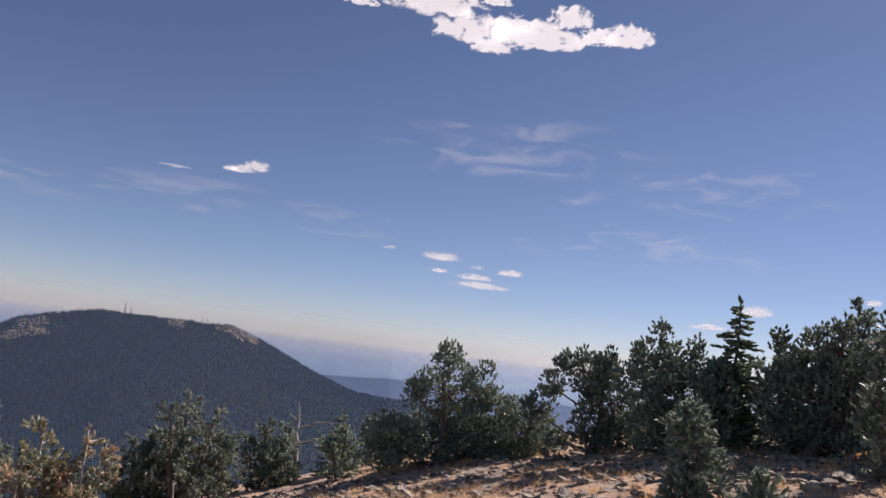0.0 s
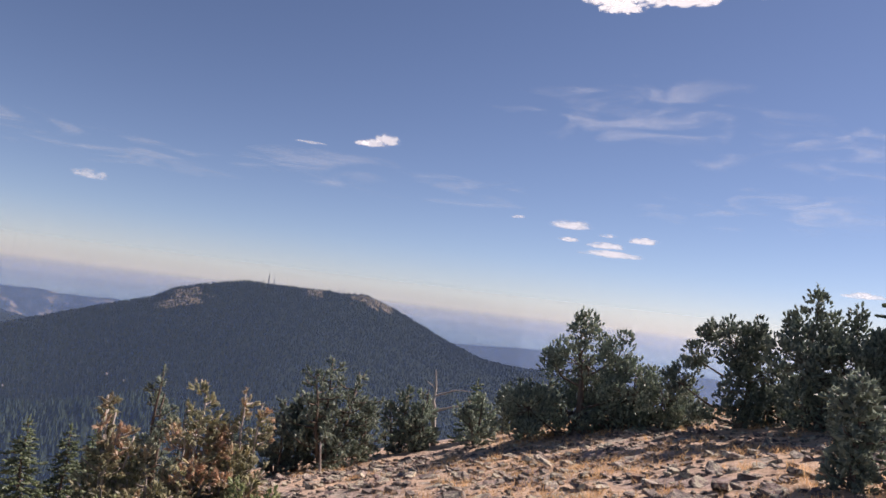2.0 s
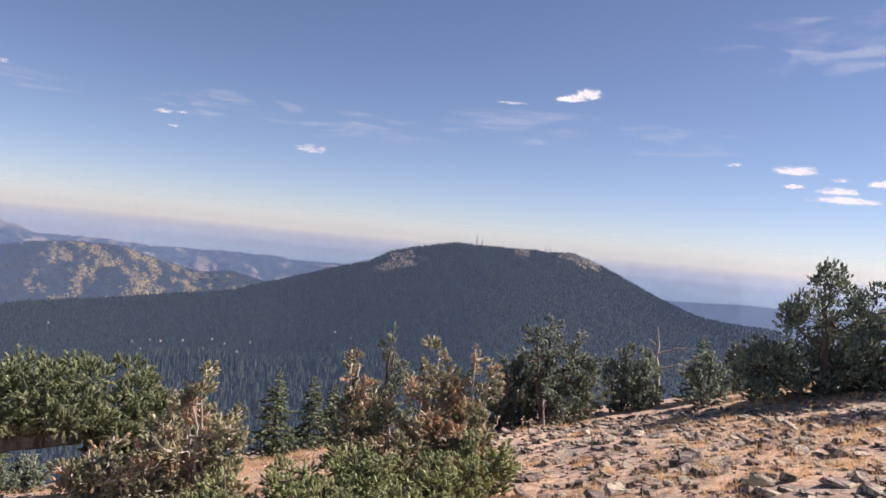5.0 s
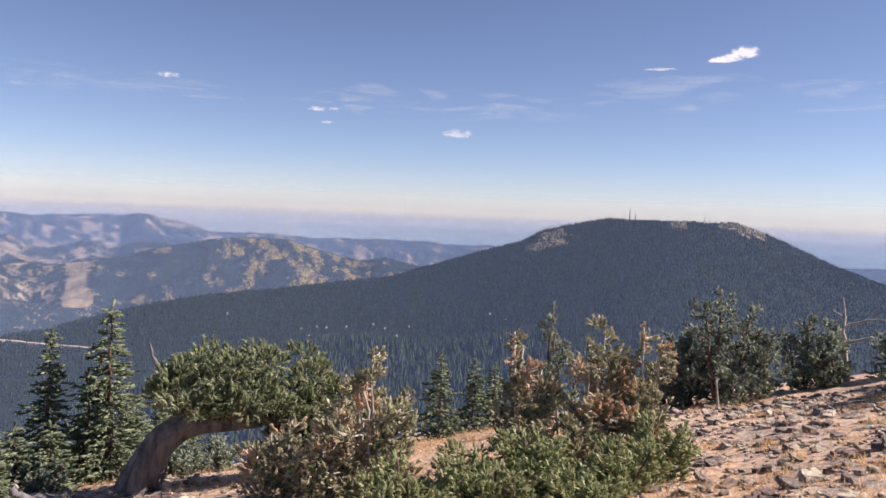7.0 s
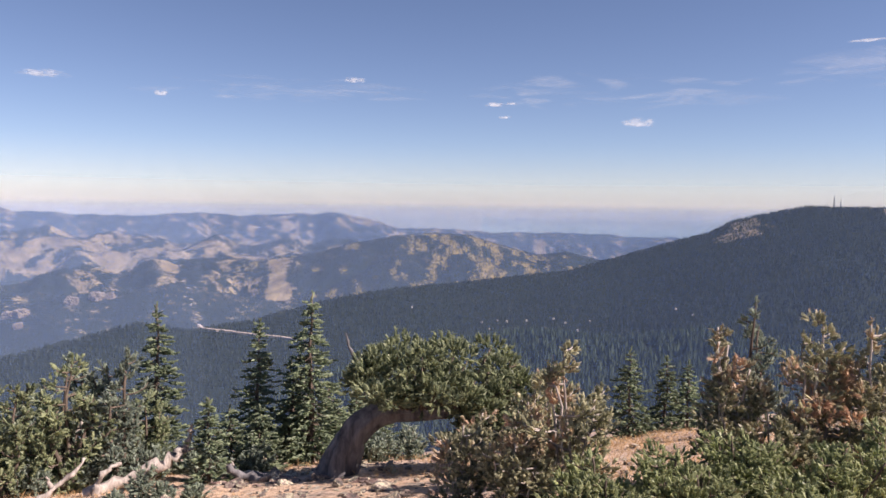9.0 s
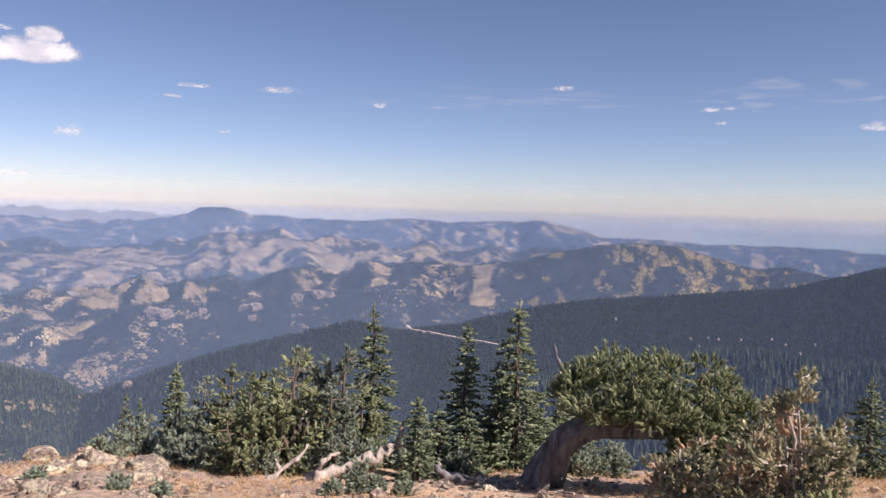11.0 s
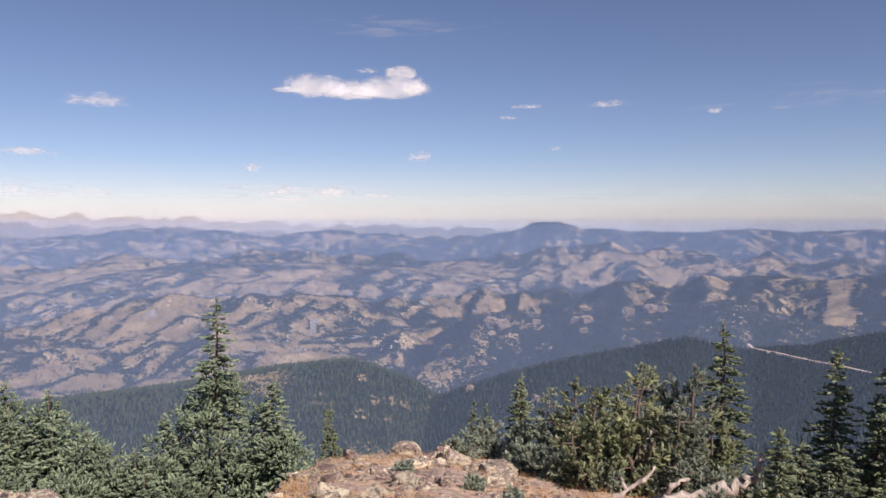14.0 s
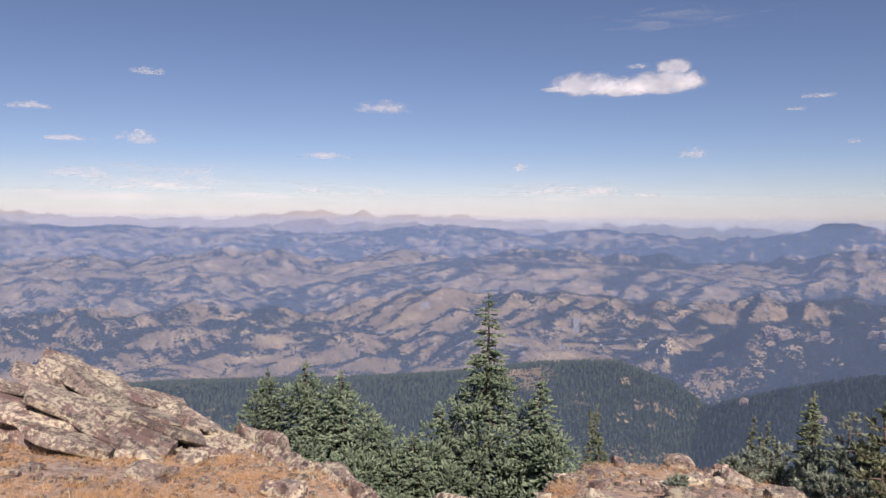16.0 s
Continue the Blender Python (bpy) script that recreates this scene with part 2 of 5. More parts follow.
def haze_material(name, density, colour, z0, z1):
    """See-through sheet tinted to imitate mountain haze, thinning upward."""
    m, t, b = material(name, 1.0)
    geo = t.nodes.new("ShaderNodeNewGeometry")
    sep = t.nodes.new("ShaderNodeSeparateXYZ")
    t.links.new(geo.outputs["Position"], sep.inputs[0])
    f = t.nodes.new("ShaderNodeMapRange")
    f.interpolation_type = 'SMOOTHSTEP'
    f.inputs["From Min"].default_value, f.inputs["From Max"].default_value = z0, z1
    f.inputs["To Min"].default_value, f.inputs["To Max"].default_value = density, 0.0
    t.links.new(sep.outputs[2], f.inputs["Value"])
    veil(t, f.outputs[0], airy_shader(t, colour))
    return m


# ---- shape helpers ----
def mesh_of(name, verts, faces, mat=None, smooth=False):
    me = bpy.data.meshes.new(name)
    v = np.asarray(verts, dtype=np.float32)
    f = np.asarray(faces, dtype=np.int32)
    n, k = f.shape
    me.vertices.add(len(v))
    me.vertices.foreach_set("co", v.ravel())
    me.loops.add(n * k)
    me.loops.foreach_set("vertex_index", f.ravel())
    me.polygons.add(n)
    me.polygons.foreach_set("loop_start", np.arange(0, n * k, k, dtype=np.int32))
    me.polygons.foreach_set("use_smooth", np.full(n, smooth))
    me.update(calc_edges=True)
    me.validate()
    if mat:
        me.materials.append(mat)
    return me


def part(name, me, parent, label=""):
    ob = new(name, me)
    ob.parent = parent
    return tagged(ob, label)


def thing(name, label, category, group="", at=(0, 0, 0), rz=0.0, kind=""):
    e = new(name)
    e.matrix_world = pose(*at, 0, 0, rz)
    return tagged(e, label, category, group, kind)


def lattice(ix, iy, seed):
    h = (ix.astype(np.int64) * 374761393 + iy.astype(np.int64) * 668265263 + seed * 974634777) & 0x7FFFFFFF
    h = ((h ^ (h >> 13)) * 1274126177) & 0x7FFFFFFF
    return ((h ^ (h >> 16)) & 0xFFFF) / 65535.0


def value_noise(x, y, seed=0):
    ix, iy = np.floor(x), np.floor(y)
    fx, fy = x - ix, y - iy
    fx, fy = fx * fx * (3 - 2 * fx), fy * fy * (3 - 2 * fy)
    a, b = lattice(ix, iy, seed), lattice(ix + 1, iy, seed)
    c, d = lattice(ix, iy + 1, seed), lattice(ix + 1, iy + 1, seed)
    return (a + (b - a) * fx) * (1 - fy) + (c + (d - c) * fx) * fy


def fbm(x, y, octaves=4, seed=0, ridged=False):
    total, amp, norm = 0.0, 1.0, 0.0
    for o in range(octaves):
        n = value_noise(x * 2 ** o, y * 2 ** o, seed + o)
        n = 1 - np.abs(2 * n - 1) if ridged else n
        total, norm, amp = total + n * amp, norm + amp, amp * 0.5
    return total / norm


def hilltop(x, y):
    """Height of the stony hilltop and its upper slopes."""
    x, y = np.asarray(x, float), np.asarray(y, float)
    r = np.hypot(x, y) + 1e-6
    s = np.minimum(r, 60) / r
    xx, yy, rr = x * s, y * s, r * s
    k = 0.19 + 0.007 * np.clip(yy, 0, 13)
    z = k * np.where(xx > 0, xx / (1 + np.maximum(xx, 0) * 0.03), xx) - 0.0008 * np.minimum(xx, 0) ** 2 - 0.0018 * np.clip(yy, 0, None) ** 2
    d = np.clip(rr - np.where(yy > 8, 15.5, 20), 0, 40)
    az = np.degrees(np.arctan2(-x, y))
    return z - 0.006 * d ** 2 - 0.34 * np.maximum(r - 60, 0) - brow_drop(rr, az)


def brow_drop(r, az):
    """The ground breaks off beyond a brow on one side of the hilltop."""
    side = np.clip((az - 79) / 6, 0, 1) * np.clip((150 - az) / 8, 0, 1)
    brow = np.interp(az, (79, 92, 98.5, 102.5, 109, 113, 118, 124, 130, 140), (18.5, 16.0, 15.0, 9.6, 9.2, 9.6, 11.4, 13.6, 15.0, 15.0))
    lip = np.clip((r - brow) / 1.8, 0, 1)
    return side * (1.3 * lip * lip * (3 - 2 * lip) + 0.42 * np.maximum(r - 18, 0))


def rough_ground(x, y):
    return (fbm(x * 0.35, y * 0.35, 4, 3) - 0.5) * 0.30 + (fbm(x * 2.1, y * 2.1, 3, 9) - 0.5) * 0.10


def ground_z(x, y):
    return float(hilltop(x, y) + rough_ground(np.asarray(x, float), np.asarray(y, float)))


# ---- landforms: crest lines as (yaw, elevation seen from the hilltop), with distance, front and back slope ----
PEAK = [(-6, -6), (2, -3.7), (4.7, -3.7), (6.9, -3.4), (9.6, -2.4), (12.3, -1.15), (14.1, -0.4), (16.1, 0.3), (18, 0.1), (18.7, 0.25), (20.1, 0.2), (23, 0.15),
        (24.7, 0.25), (27.8, -0.4), (29.6, -0.85), (31, -1.7), (33.5, -2.4), (36.9, -3.5), (41.2, -4.8), (45.4, -5.3), (49.7, -5.9), (54, -6.3), (58.2, -7.0),
        (62.4, -8.0), (64.5, -8.6), (69, -9.2), (72.5, -8.5), (76.7, -9.5), (81, -10.4), (85.2, -11.5), (89.5, -12.9), (92, -13.8), (97, -17)]
HUMP = [(10, -14), (20, -11), (31, -9.0), (37, -10.2), (43, -10.0), (47.5, -10.4), (58, -13), (70, -17)]
VALLEY_WOOD = [(84, -18), (90.8, -13.4), (92.6, -12.1), (97, -10.5), (102.8, -10.9), (110, -11.9), (118, -12.2), (131, -11.9), (140, -11.9), (160, -12)]
ASPEN = [(34, -5), (38.7, -3.9), (41.2, -3.3), (43.3, -3.6), (46.3, -2.9), (48.4, -2.2), (51.4, -2.1), (54, -2.3), (57.4, -3.0), (59.9, -3.6), (63.2, -4.1),
         (66.4, -4.5), (68.4, -5.1), (70.3, -5.7), (74, -6.1), (80, -8), (86, -11)]
CRAG = [(62, -7.5), (70.1, -5.9), (74.3, -6.3), (76.9, -6.4), (79.5, -7.1), (83.3, -7.3), (85.8, -7.0), (88.3, -7.3), (90.4, -8.5), (92.4, -9.7), (96, -11.5), (101, -14)]
TAN = [(70, -6.5), (80, -5.0), (85, -4.4), (90.4, -3.8), (98.8, -3.4), (107.3, -3.1), (115.5, -4.0), (123, -5.0), (130, -5.5), (145, -5.8), (165, -6)]
FAR = [(28, -2.6), (32, -2.2), (41.3, -1.95), (45.5, -1.95), (54, -1.65), (56.1, -1.1), (58.2, -0.65), (62.4, -0.75), (65, -0.9), (68.7, -0.7), (72.8, -1.0), (77.4, -0.8),
       (80, -0.7), (81.6, -0.2), (83.7, -0.3), (85.1, -0.9), (88, -1.3), (91.2, -1.6), (92.9, -1.45), (95.3, -1.2), (98.3, -0.8), (101.6, -1.1), (103.4, -1.4), (106, -0.9), (108.7, -0.55), (111.5, -0.6), (114.7, -0.95), (119, -1.3),
       (125.4, -0.85), (128.9, -1.0), (132.6, -0.7), (136.2, -0.9), (138.6, -0.65), (142, -0.9), (150, -1.0), (165, -1.2)]
SNOWY = [(80, -1.0), (85.5, -0.7), (97, -0.3), (105.3, -0.2), (109.5, 0.2), (115.9, 0.3), (119.3, 0.55), (126.2, 0.0), (133.7, -0.2), (138.9, 0.1), (140.5, 0.5), (150, 0.3), (165, 0)]
PALE = [(-12, -3.0), (2, -2.6), (5.5, -2.2), (7.7, -1.78), (8.8, -1.5), (10.0, -1.65), (12, -1.9), (16, -2.4), (22, -3)]
BLUE = [(-10, -2.6), (2.4, -2.2), (4.1, -2.2), (6.2, -2.35), (8.4, -2.45), (10, -2.5), (14, -2.9), (20, -3)]


def crest(nodes, az, fade=0.5):
    a, e = np.array(nodes).T
    inside = np.interp(az, a, e)
    return np.maximum(inside - fade * (np.maximum(a[0] - az, 0) + np.maximum(az - a[-1], 0)), -40.0)


def landform(nodes, az, r, dist, front, rear, soft=0.02):
    """A ridge: its crest line carries the small bumps, its flanks only the broad shape."""
    sharp = crest(nodes, az)
    broad = sum(crest(nodes, az + k) for k in (-7, -5, -3, -1, 1, 3, 5, 7)) / 8
    d = r - dist
    el = broad + (sharp - broad) * np.exp(-(d / (0.10 * dist)) ** 2)
    top = EYE + dist * np.tan(np.radians(el))
    k = soft * dist
    return top + k * 0.5 * min(front, rear) - np.where(d < 0, front, rear) * (np.sqrt(d * d + k * k) - k * 0.5)


def land_layers(x, y):
    """Heights of the hilltop and of the landforms in order, with only their broad swells."""
    r = np.hypot(x, y)
    az = np.degrees(np.arctan2(-x, y))
    az = np.where(az < -150, az + 360, az)
    bow = np.clip((az - 12) / 84, 0, 1)
    peak_r = 2200 - 1180 * bow * bow * (3 - 2 * bow)
    bend = fbm(x / 700, y / 700, 2, 15) * 1.6
    swell = fbm((x + 0.5 * y) / 330 + 5 + bend, (y - 0.5 * x) / 520 + bend, 3, 21, True)
    lump = fbm(x / 520 + 3 + 0.5 * bend, y / 520 + 7, 4, 35) - 0.5
    jag = fbm(az * 0.8 + 9, r / 900, 5, 63, True)
    return [
        hilltop(x, y),
        landform(PEAK, az, r, peak_r, 0.125, 0.3) + (swell - 0.55) * 10 * np.clip((peak_r - r) / 300, 0.1, 1),
        landform(HUMP, az, r, 430, 0.26, 0.3) + (swell - 0.55) * 8,
        landform(VALLEY_WOOD, az, r, 1050, 0.2, 0.25) + (swell - 0.55) * 14 * np.clip((1050 - r) / 200, 0.1, 1),
        landform(ASPEN, az, r, 2900, 0.16, 0.2) + lump * 30 * np.clip((2900 - r) / 500, 0.1, 1),
        landform(CRAG, az, r, 1900, 0.27, 0.2) + lump * 50 * np.clip((1900 - r) / 250, 0.1, 1),
        landform(TAN, az, r, 3000, 0.135, 0.06) + lump * 95 * np.clip((3000 - r) / 450, 0.10, 1),
        landform(FAR, az, r, 4150, 0.14, 0.2) + lump * 115 * np.clip((4150 - r) / 500, 0.05, 1) * np.clip((r - 3050) / 300, 0.1, 1) + (fbm(az * 0.9, r / 400, 4, 64, True) - 0.6) * 22,
        landform(SNOWY, az, r, 4380, 0.7, 0.3, 0.004) + (jag - 0.80) * 60 + (fbm(x / 60, y / 60, 4, 44, True) - 0.5) * 26,
        landform(BLUE, az, r, 4425, 0.15, 0.3),
        -345 + lump * 90 + 0 * r,
        EYE + 4900 * math.tan(radians(-0.95)) - np.abs(4900 - r) * 0.25,
        landform(PALE, az, r, 4520, 1.0, 0.3),
    ]


CREST_AT = np.array([0, 0, 0, 1050, 2900, 1900, 3000, 4150, 0, 4425, 9000, 0, 0.0])


def worn(z, cell, rounds, bite, creep):
    """Running water cuts branching valleys into a height grid; returns the new heights and the size of each catchment."""
    ny, nx = z.shape
    n = ny * nx
    here = np.arange(n).reshape(ny, nx)
    catch = np.ones(n)
    for _ in range(rounds):
        best, to = np.zeros((ny, nx)), here.copy()
        for dy in (-1, 0, 1):
            for dx in (-1, 0, 1):
                if dx or dy:
                    far = cell * math.hypot(dx, dy)
                    ys, yd = slice(max(dy, 0), ny + min(dy, 0)), slice(max(-dy, 0), ny + min(-dy, 0))
                    xs, xd = slice(max(dx, 0), nx + min(dx, 0)), slice(max(-dx, 0), nx + min(-dx, 0))
                    slope = (z[yd, xd] - z[ys, xs]) / far
                    up = slope > best[yd, xd]
                    best[yd, xd] = np.where(up, slope, best[yd, xd])
                    to[yd, xd] = np.where(up, here[ys, xs], to[yd, xd])
        flat = z.ravel()
        order = np.argsort(flat).tolist()
        down = to.ravel().tolist()
        size = [1.0] * n
        for i in reversed(order):
            if down[i] != i:
                size[down[i]] += size[i]
        catch = np.array(size)
        f = (bite * np.sqrt(catch)).tolist()
        h = flat.tolist()
        for i in order:
            j = down[i]
            if j != i:
                h[i] = (h[i] + f[i] * h[j]) / (1 + f[i])
        z = np.array(h).reshape(ny, nx)
        p = np.pad(z, 1, 'edge')
        z = z + creep * (p[:-2, 1:-1] + p[2:, 1:-1] + p[1:-1, :-2] + p[1:-1, 2:] - 4 * z)
    return z, catch.reshape(ny, nx)


CELL = 13.0
WX, WY = np.meshgrid(np.arange(-4300, 300, CELL), np.arange(-3900, 3300, CELL))
raw = np.stack(land_layers(WX, WY))
kind_of = raw.argmax(0)
top = raw.max(0)
rough_start = top + (fbm(WX / 165 + 0.3 * WY / 165, WY / 120, 5, 71) - 0.5) * np.select([kind_of == 3, kind_of == 4], [40, 45], 115)
cut, catchment = worn(rough_start, CELL, 9, 0.045, 0.022)
wr = np.hypot(WX, WY)
near_crest = np.clip((CREST_AT[kind_of] - wr) / np.where(kind_of == 3, 250, 380), 0.06, 1)
CARVED = np.where((kind_of >= 3) & (kind_of != 8) & (kind_of != 9) & (kind_of < 11), (cut - top) * near_crest, 0.0)
STREAM = np.log(catchment)


def at_grid(table, x, y):
    u, w = (np.asarray(x, float) + 4300) / CELL, (np.asarray(y, float) + 3900) / CELL
    inside = (u > 0) & (w > 0) & (u < table.shape[1] - 2) & (w < table.shape[0] - 2)
    u, w = np.clip(u, 0, table.shape[1] - 2.01), np.clip(w, 0, table.shape[0] - 2.01)
    i, j = u.astype(int), w.astype(int)
    fu, fw = u - i, w - j
    v = (table[j, i] * (1 - fu) + table[j, i + 1] * fu) * (1 - fw) + (table[j + 1, i] * (1 - fu) + table[j + 1, i + 1] * fu) * fw
    return np.where(inside, v, 0.0)


def terrain(x, y):
    """Height and kind of land (0 hilltop, then the landforms in order) at a place."""
    stack = np.stack(land_layers(x, y))
    return stack.max(0) + at_grid(CARVED, x, y), stack.argmax(0)


# ---- ground ----
az_ring = np.concatenate([np.arange(-42, 152, 0.25), np.arange(152, 318, 2.5)])
r_ring = np.concatenate([[0.01], np.geomspace(0.4, 900, 189), np.arange(912, 4300, 15.0), np.arange(4304, 4950, 22.0), [4985]])
A, RR = np.meshgrid(np.radians(az_ring), r_ring)
GX, GY = -np.sin(A) * RR, np.cos(A) * RR
GZ, LAND = terrain(GX, GY)
GZ = GZ + rough_ground(GX, GY) * np.clip((60 - RR) / 20, 0, 1)
nr, na = GX.shape
idx = np.arange(nr * na).reshape(nr, na)
quads = np.stack([idx[:-1], np.roll(idx, -1, 1)[:-1], np.roll(idx, -1, 1)[1:], idx[1:]], -1).reshape(-1, 4)
ground_me = mesh_of("ground", np.stack([GX, GY, GZ], -1).reshape(-1, 3), quads, MAT_GROUND, True)

patchy = fbm(GX / 260 + 3, GY / 260, 6, 51)
stream = np.clip((at_grid(STREAM, GX, GY) - 2.2) / 3.5, 0, 1)                    # gullies and valley floors
lean_x = (terrain(GX - 14, GY)[0] - terrain(GX + 14, GY)[0]) / 28
lean_y = (terrain(GX, GY - 14)[0] - terrain(GX, GY + 14)[0]) / 28
sunny = ((lean_x - 0.12) * 0.55 + lean_y * 0.83) / np.sqrt(1 + lean_x ** 2 + lean_y ** 2)  # slopes towards the sun are dry and open
AZD = np.degrees(A)
ELV = np.degrees(np.arctan2(GZ - EYE, RR))
blot = fbm(GX / 62, GY / 62, 4, 52) - 0.5
speck = fbm(GX / 21, GY / 27, 3, 53) - 0.5
mottle = (patchy - 0.5) * 1.1 + blot * 1.3
aspect = np.clip(sunny * 4.5, -1.2, 1.2)
tan_woods = 0.75 + mottle * 1.0 + speck * 1.1 - aspect * 0.42 + stream * 0.3
flats = np.clip((RR - 2880) / 60, 0, 1) * np.clip((3260 - RR) / 60, 0, 1)         # open upland meadows behind the tan slopes
far_woods = np.interp(AZD, (64, 78, 92, 104), (0.86, 1.06, 1.12, 0.94)) + mottle * 1.1 + speck * 1.3 - aspect * 0.38 - flats * np.clip((fbm(AZD / 5, RR / 60, 4, 57) - 0.38) * 7, 0, 0.9)
forest = np.select([LAND == 0, LAND == 3, LAND <= 2, LAND == 4, LAND == 5, LAND == 6, LAND == 7, LAND == 8, (LAND == 9) | (LAND == 12)],
                   [np.where(RR > 28, 1.4, 0.0), 1.15 + mottle * 0.5 - np.clip((patchy - 0.60) * 8, 0, 0.8), 1.4, 1.15 + mottle * 0.5, 0.86 + mottle * 0.7 + speck * 1.2 - aspect * 0.30,
                    np.minimum(tan_woods, far_woods + 0.2), np.maximum(far_woods, 0.30), np.interp(AZD, (95, 105), (0.95, 0.25)) + mottle * np.interp(AZD, (95, 105), (0.3, 1)), 0.9], 0.55 + mottle - aspect * 0.5)
forest = np.where((LAND >= 5) & (LAND != 8), np.clip((forest - 0.5) * 1.35 + 0.5, 0.16, 1.25), forest)
field = ((np.abs(AZD - 123.9) < 2.6) & (np.abs(ELV + 10.5 - (AZD - 123.9) * 0.03) < 0.16)) | ((AZD > 136.5) & (np.abs(ELV + 9.3 - (AZD - 138.5) * 0.18) < 0.35) & (blot > -0.15))
OPENINGS = [(103.5, -4.7, 0.5, 0.22), (102.7, -5.5, 0.35, 0.18), (100.9, -5.1, 0.6, 0.2), (98.8, -5.0, 0.5, 0.14), (110.5, -6.6, 0.3, 0.25), (105.7, -6.9, 1.0, 0.2), (112.3, -6.8, 0.6, 0.16), (92.0, -9.2, 0.8, 0.3), (100.5, -9.4, 1.6, 0.16), (96.2, -9.4, 1.5, 0.12)]
for az, el, wide, tall in OPENINGS:
    field |= ((AZD - az) / wide) ** 2 + ((ELV - el) / tall) ** 2 < 1 + blot * 2
open_spur = (np.abs(AZD - 100.5) < 3.2) & (np.abs(RR - 1840 + (AZD - 100.5) * 25) < 75)
forest = np.where(field & (LAND > 4), 0.0, np.where(open_spur & (LAND > 4), np.minimum(forest, 0.22) + (patchy - 0.5) * 0.8, forest))
ragged = (fbm(GX / 55, GY / 55, 4, 93) - 0.5) * 5
for az, el, wide, tall in ((94.4, -13.35, 1.5, 0.32), (93.3, -13.85, 1.0, 0.22), (96.9, -11.8, 0.9, 0.16), (94.6, -14.9, 0.7, 0.2), (99.8, -15.1, 0.8, 0.25)):
    glade = (LAND == 3) & (((AZD - az) / wide) ** 2 + ((ELV - el + (AZD - az) * 0.12) / tall) ** 2 < 1 + blot * 2.5 + speck)
    forest = np.where(glade, 0.35 + speck, forest)                  # stony clearings
strip = (np.abs(AZD - 62.7 + ragged * 0.25) < 0.85) & (ELV > -7.3 + ragged * 0.1) & (ELV < -4.0)
apron = (np.abs(AZD - 65.8 + ragged * 0.35) < 1.7) & (ELV > -7.4) & (ELV < -5.6 + ragged * 0.2)
bare = (LAND == 4) & (strip | (apron & (blot > -0.12)))
forest = np.where((LAND >= 4) & (LAND != 7) & (AZD < 72) & (RR < 2900), np.maximum(forest, 0.95), forest)
forest = np.where((LAND > 4) & (ELV < -9.6) & (AZD > 84) & (AZD < 93.5), np.maximum(forest, 0.78 + blot * 1.2 + speck), forest)   # the gorge between the woods
forest = np.where(bare, np.where(strip, 0.02, 0.3), forest)
clones = fbm(AZD * 0.8, RR / 300, 3, 77) * 0.6 + fbm(AZD * 3.2, RR / 80, 2, 78) * 0.4
aspen = np.where(LAND == 4, np.clip((clones - 0.53) * 9, 0, 0.7), 0) * (~bare)
rock = np.where(LAND == 5, np.clip((blot - 0.16) * 4, 0, 0.22), 0) + np.where((LAND == 8) & (AZD > 99), 0.55, 0) + np.where((LAND == 6) & (fbm(GX / 42, GY / 42, 2, 19) > 0.80), 0.8, 0)
ridge_r = 2200 - 1180 * np.clip((AZD - 12) / 84, 0, 1) ** 2 * (3 - 2 * np.clip((AZD - 12) / 84, 0, 1))
top_rock = (LAND == 1) & (RR > ridge_r - np.where(AZD > 26, 330, 150) * (0.4 + fbm(GX / 60, GY / 60, 3, 91))) & (RR < ridge_r - np.where(AZD > 26, 60, 0)) & (patchy > 0.38) & (((AZD + ragged * 0.9 > 27.2) & (AZD + ragged * 0.9 < 30.2) & (patchy + ragged * 0.04 > 0.46)) | ((AZD > 13.8) & (AZD < 17.2)) | ((AZD > 19) & (AZD < 20.5)))
rock = np.where(top_rock, 0.42, rock)
forest = np.where(top_rock, 0.55, forest)
cover = np.stack([np.clip(forest, 0, 1.5), aspen, np.clip(rock, 0, 1), np.ones_like(aspen)], -1).reshape(-1, 4)
attr = ground_me.color_attributes.new("cover", 'FLOAT_COLOR', 'POINT')
attr.data.foreach_set("color", cover.astype(np.float32).ravel())
tagged(new("ground", ground_me), "stony dry-grass hilltop falling to forested mountain slopes", "ground", kind="structure")


# ---- added sheets that imitate haze between the ridges ----
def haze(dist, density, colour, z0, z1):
    """Added see-through wall imitating haze, in fine horizontal pleats lit alike from any side."""
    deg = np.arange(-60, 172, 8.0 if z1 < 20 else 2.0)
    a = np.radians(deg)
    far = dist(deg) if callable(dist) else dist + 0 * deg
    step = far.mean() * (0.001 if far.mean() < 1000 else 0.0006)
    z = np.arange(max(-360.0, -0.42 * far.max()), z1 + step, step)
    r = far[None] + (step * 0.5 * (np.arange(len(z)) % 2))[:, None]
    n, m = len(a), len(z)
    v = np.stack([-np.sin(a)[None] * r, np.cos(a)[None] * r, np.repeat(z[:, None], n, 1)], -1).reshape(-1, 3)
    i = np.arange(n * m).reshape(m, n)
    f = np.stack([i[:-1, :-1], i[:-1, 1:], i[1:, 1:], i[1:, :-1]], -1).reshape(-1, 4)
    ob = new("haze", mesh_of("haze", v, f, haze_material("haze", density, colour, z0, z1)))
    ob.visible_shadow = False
    tagged(ob, "added see-through sheet imitating haze between the mountain ridges", "haze", kind="stuff")


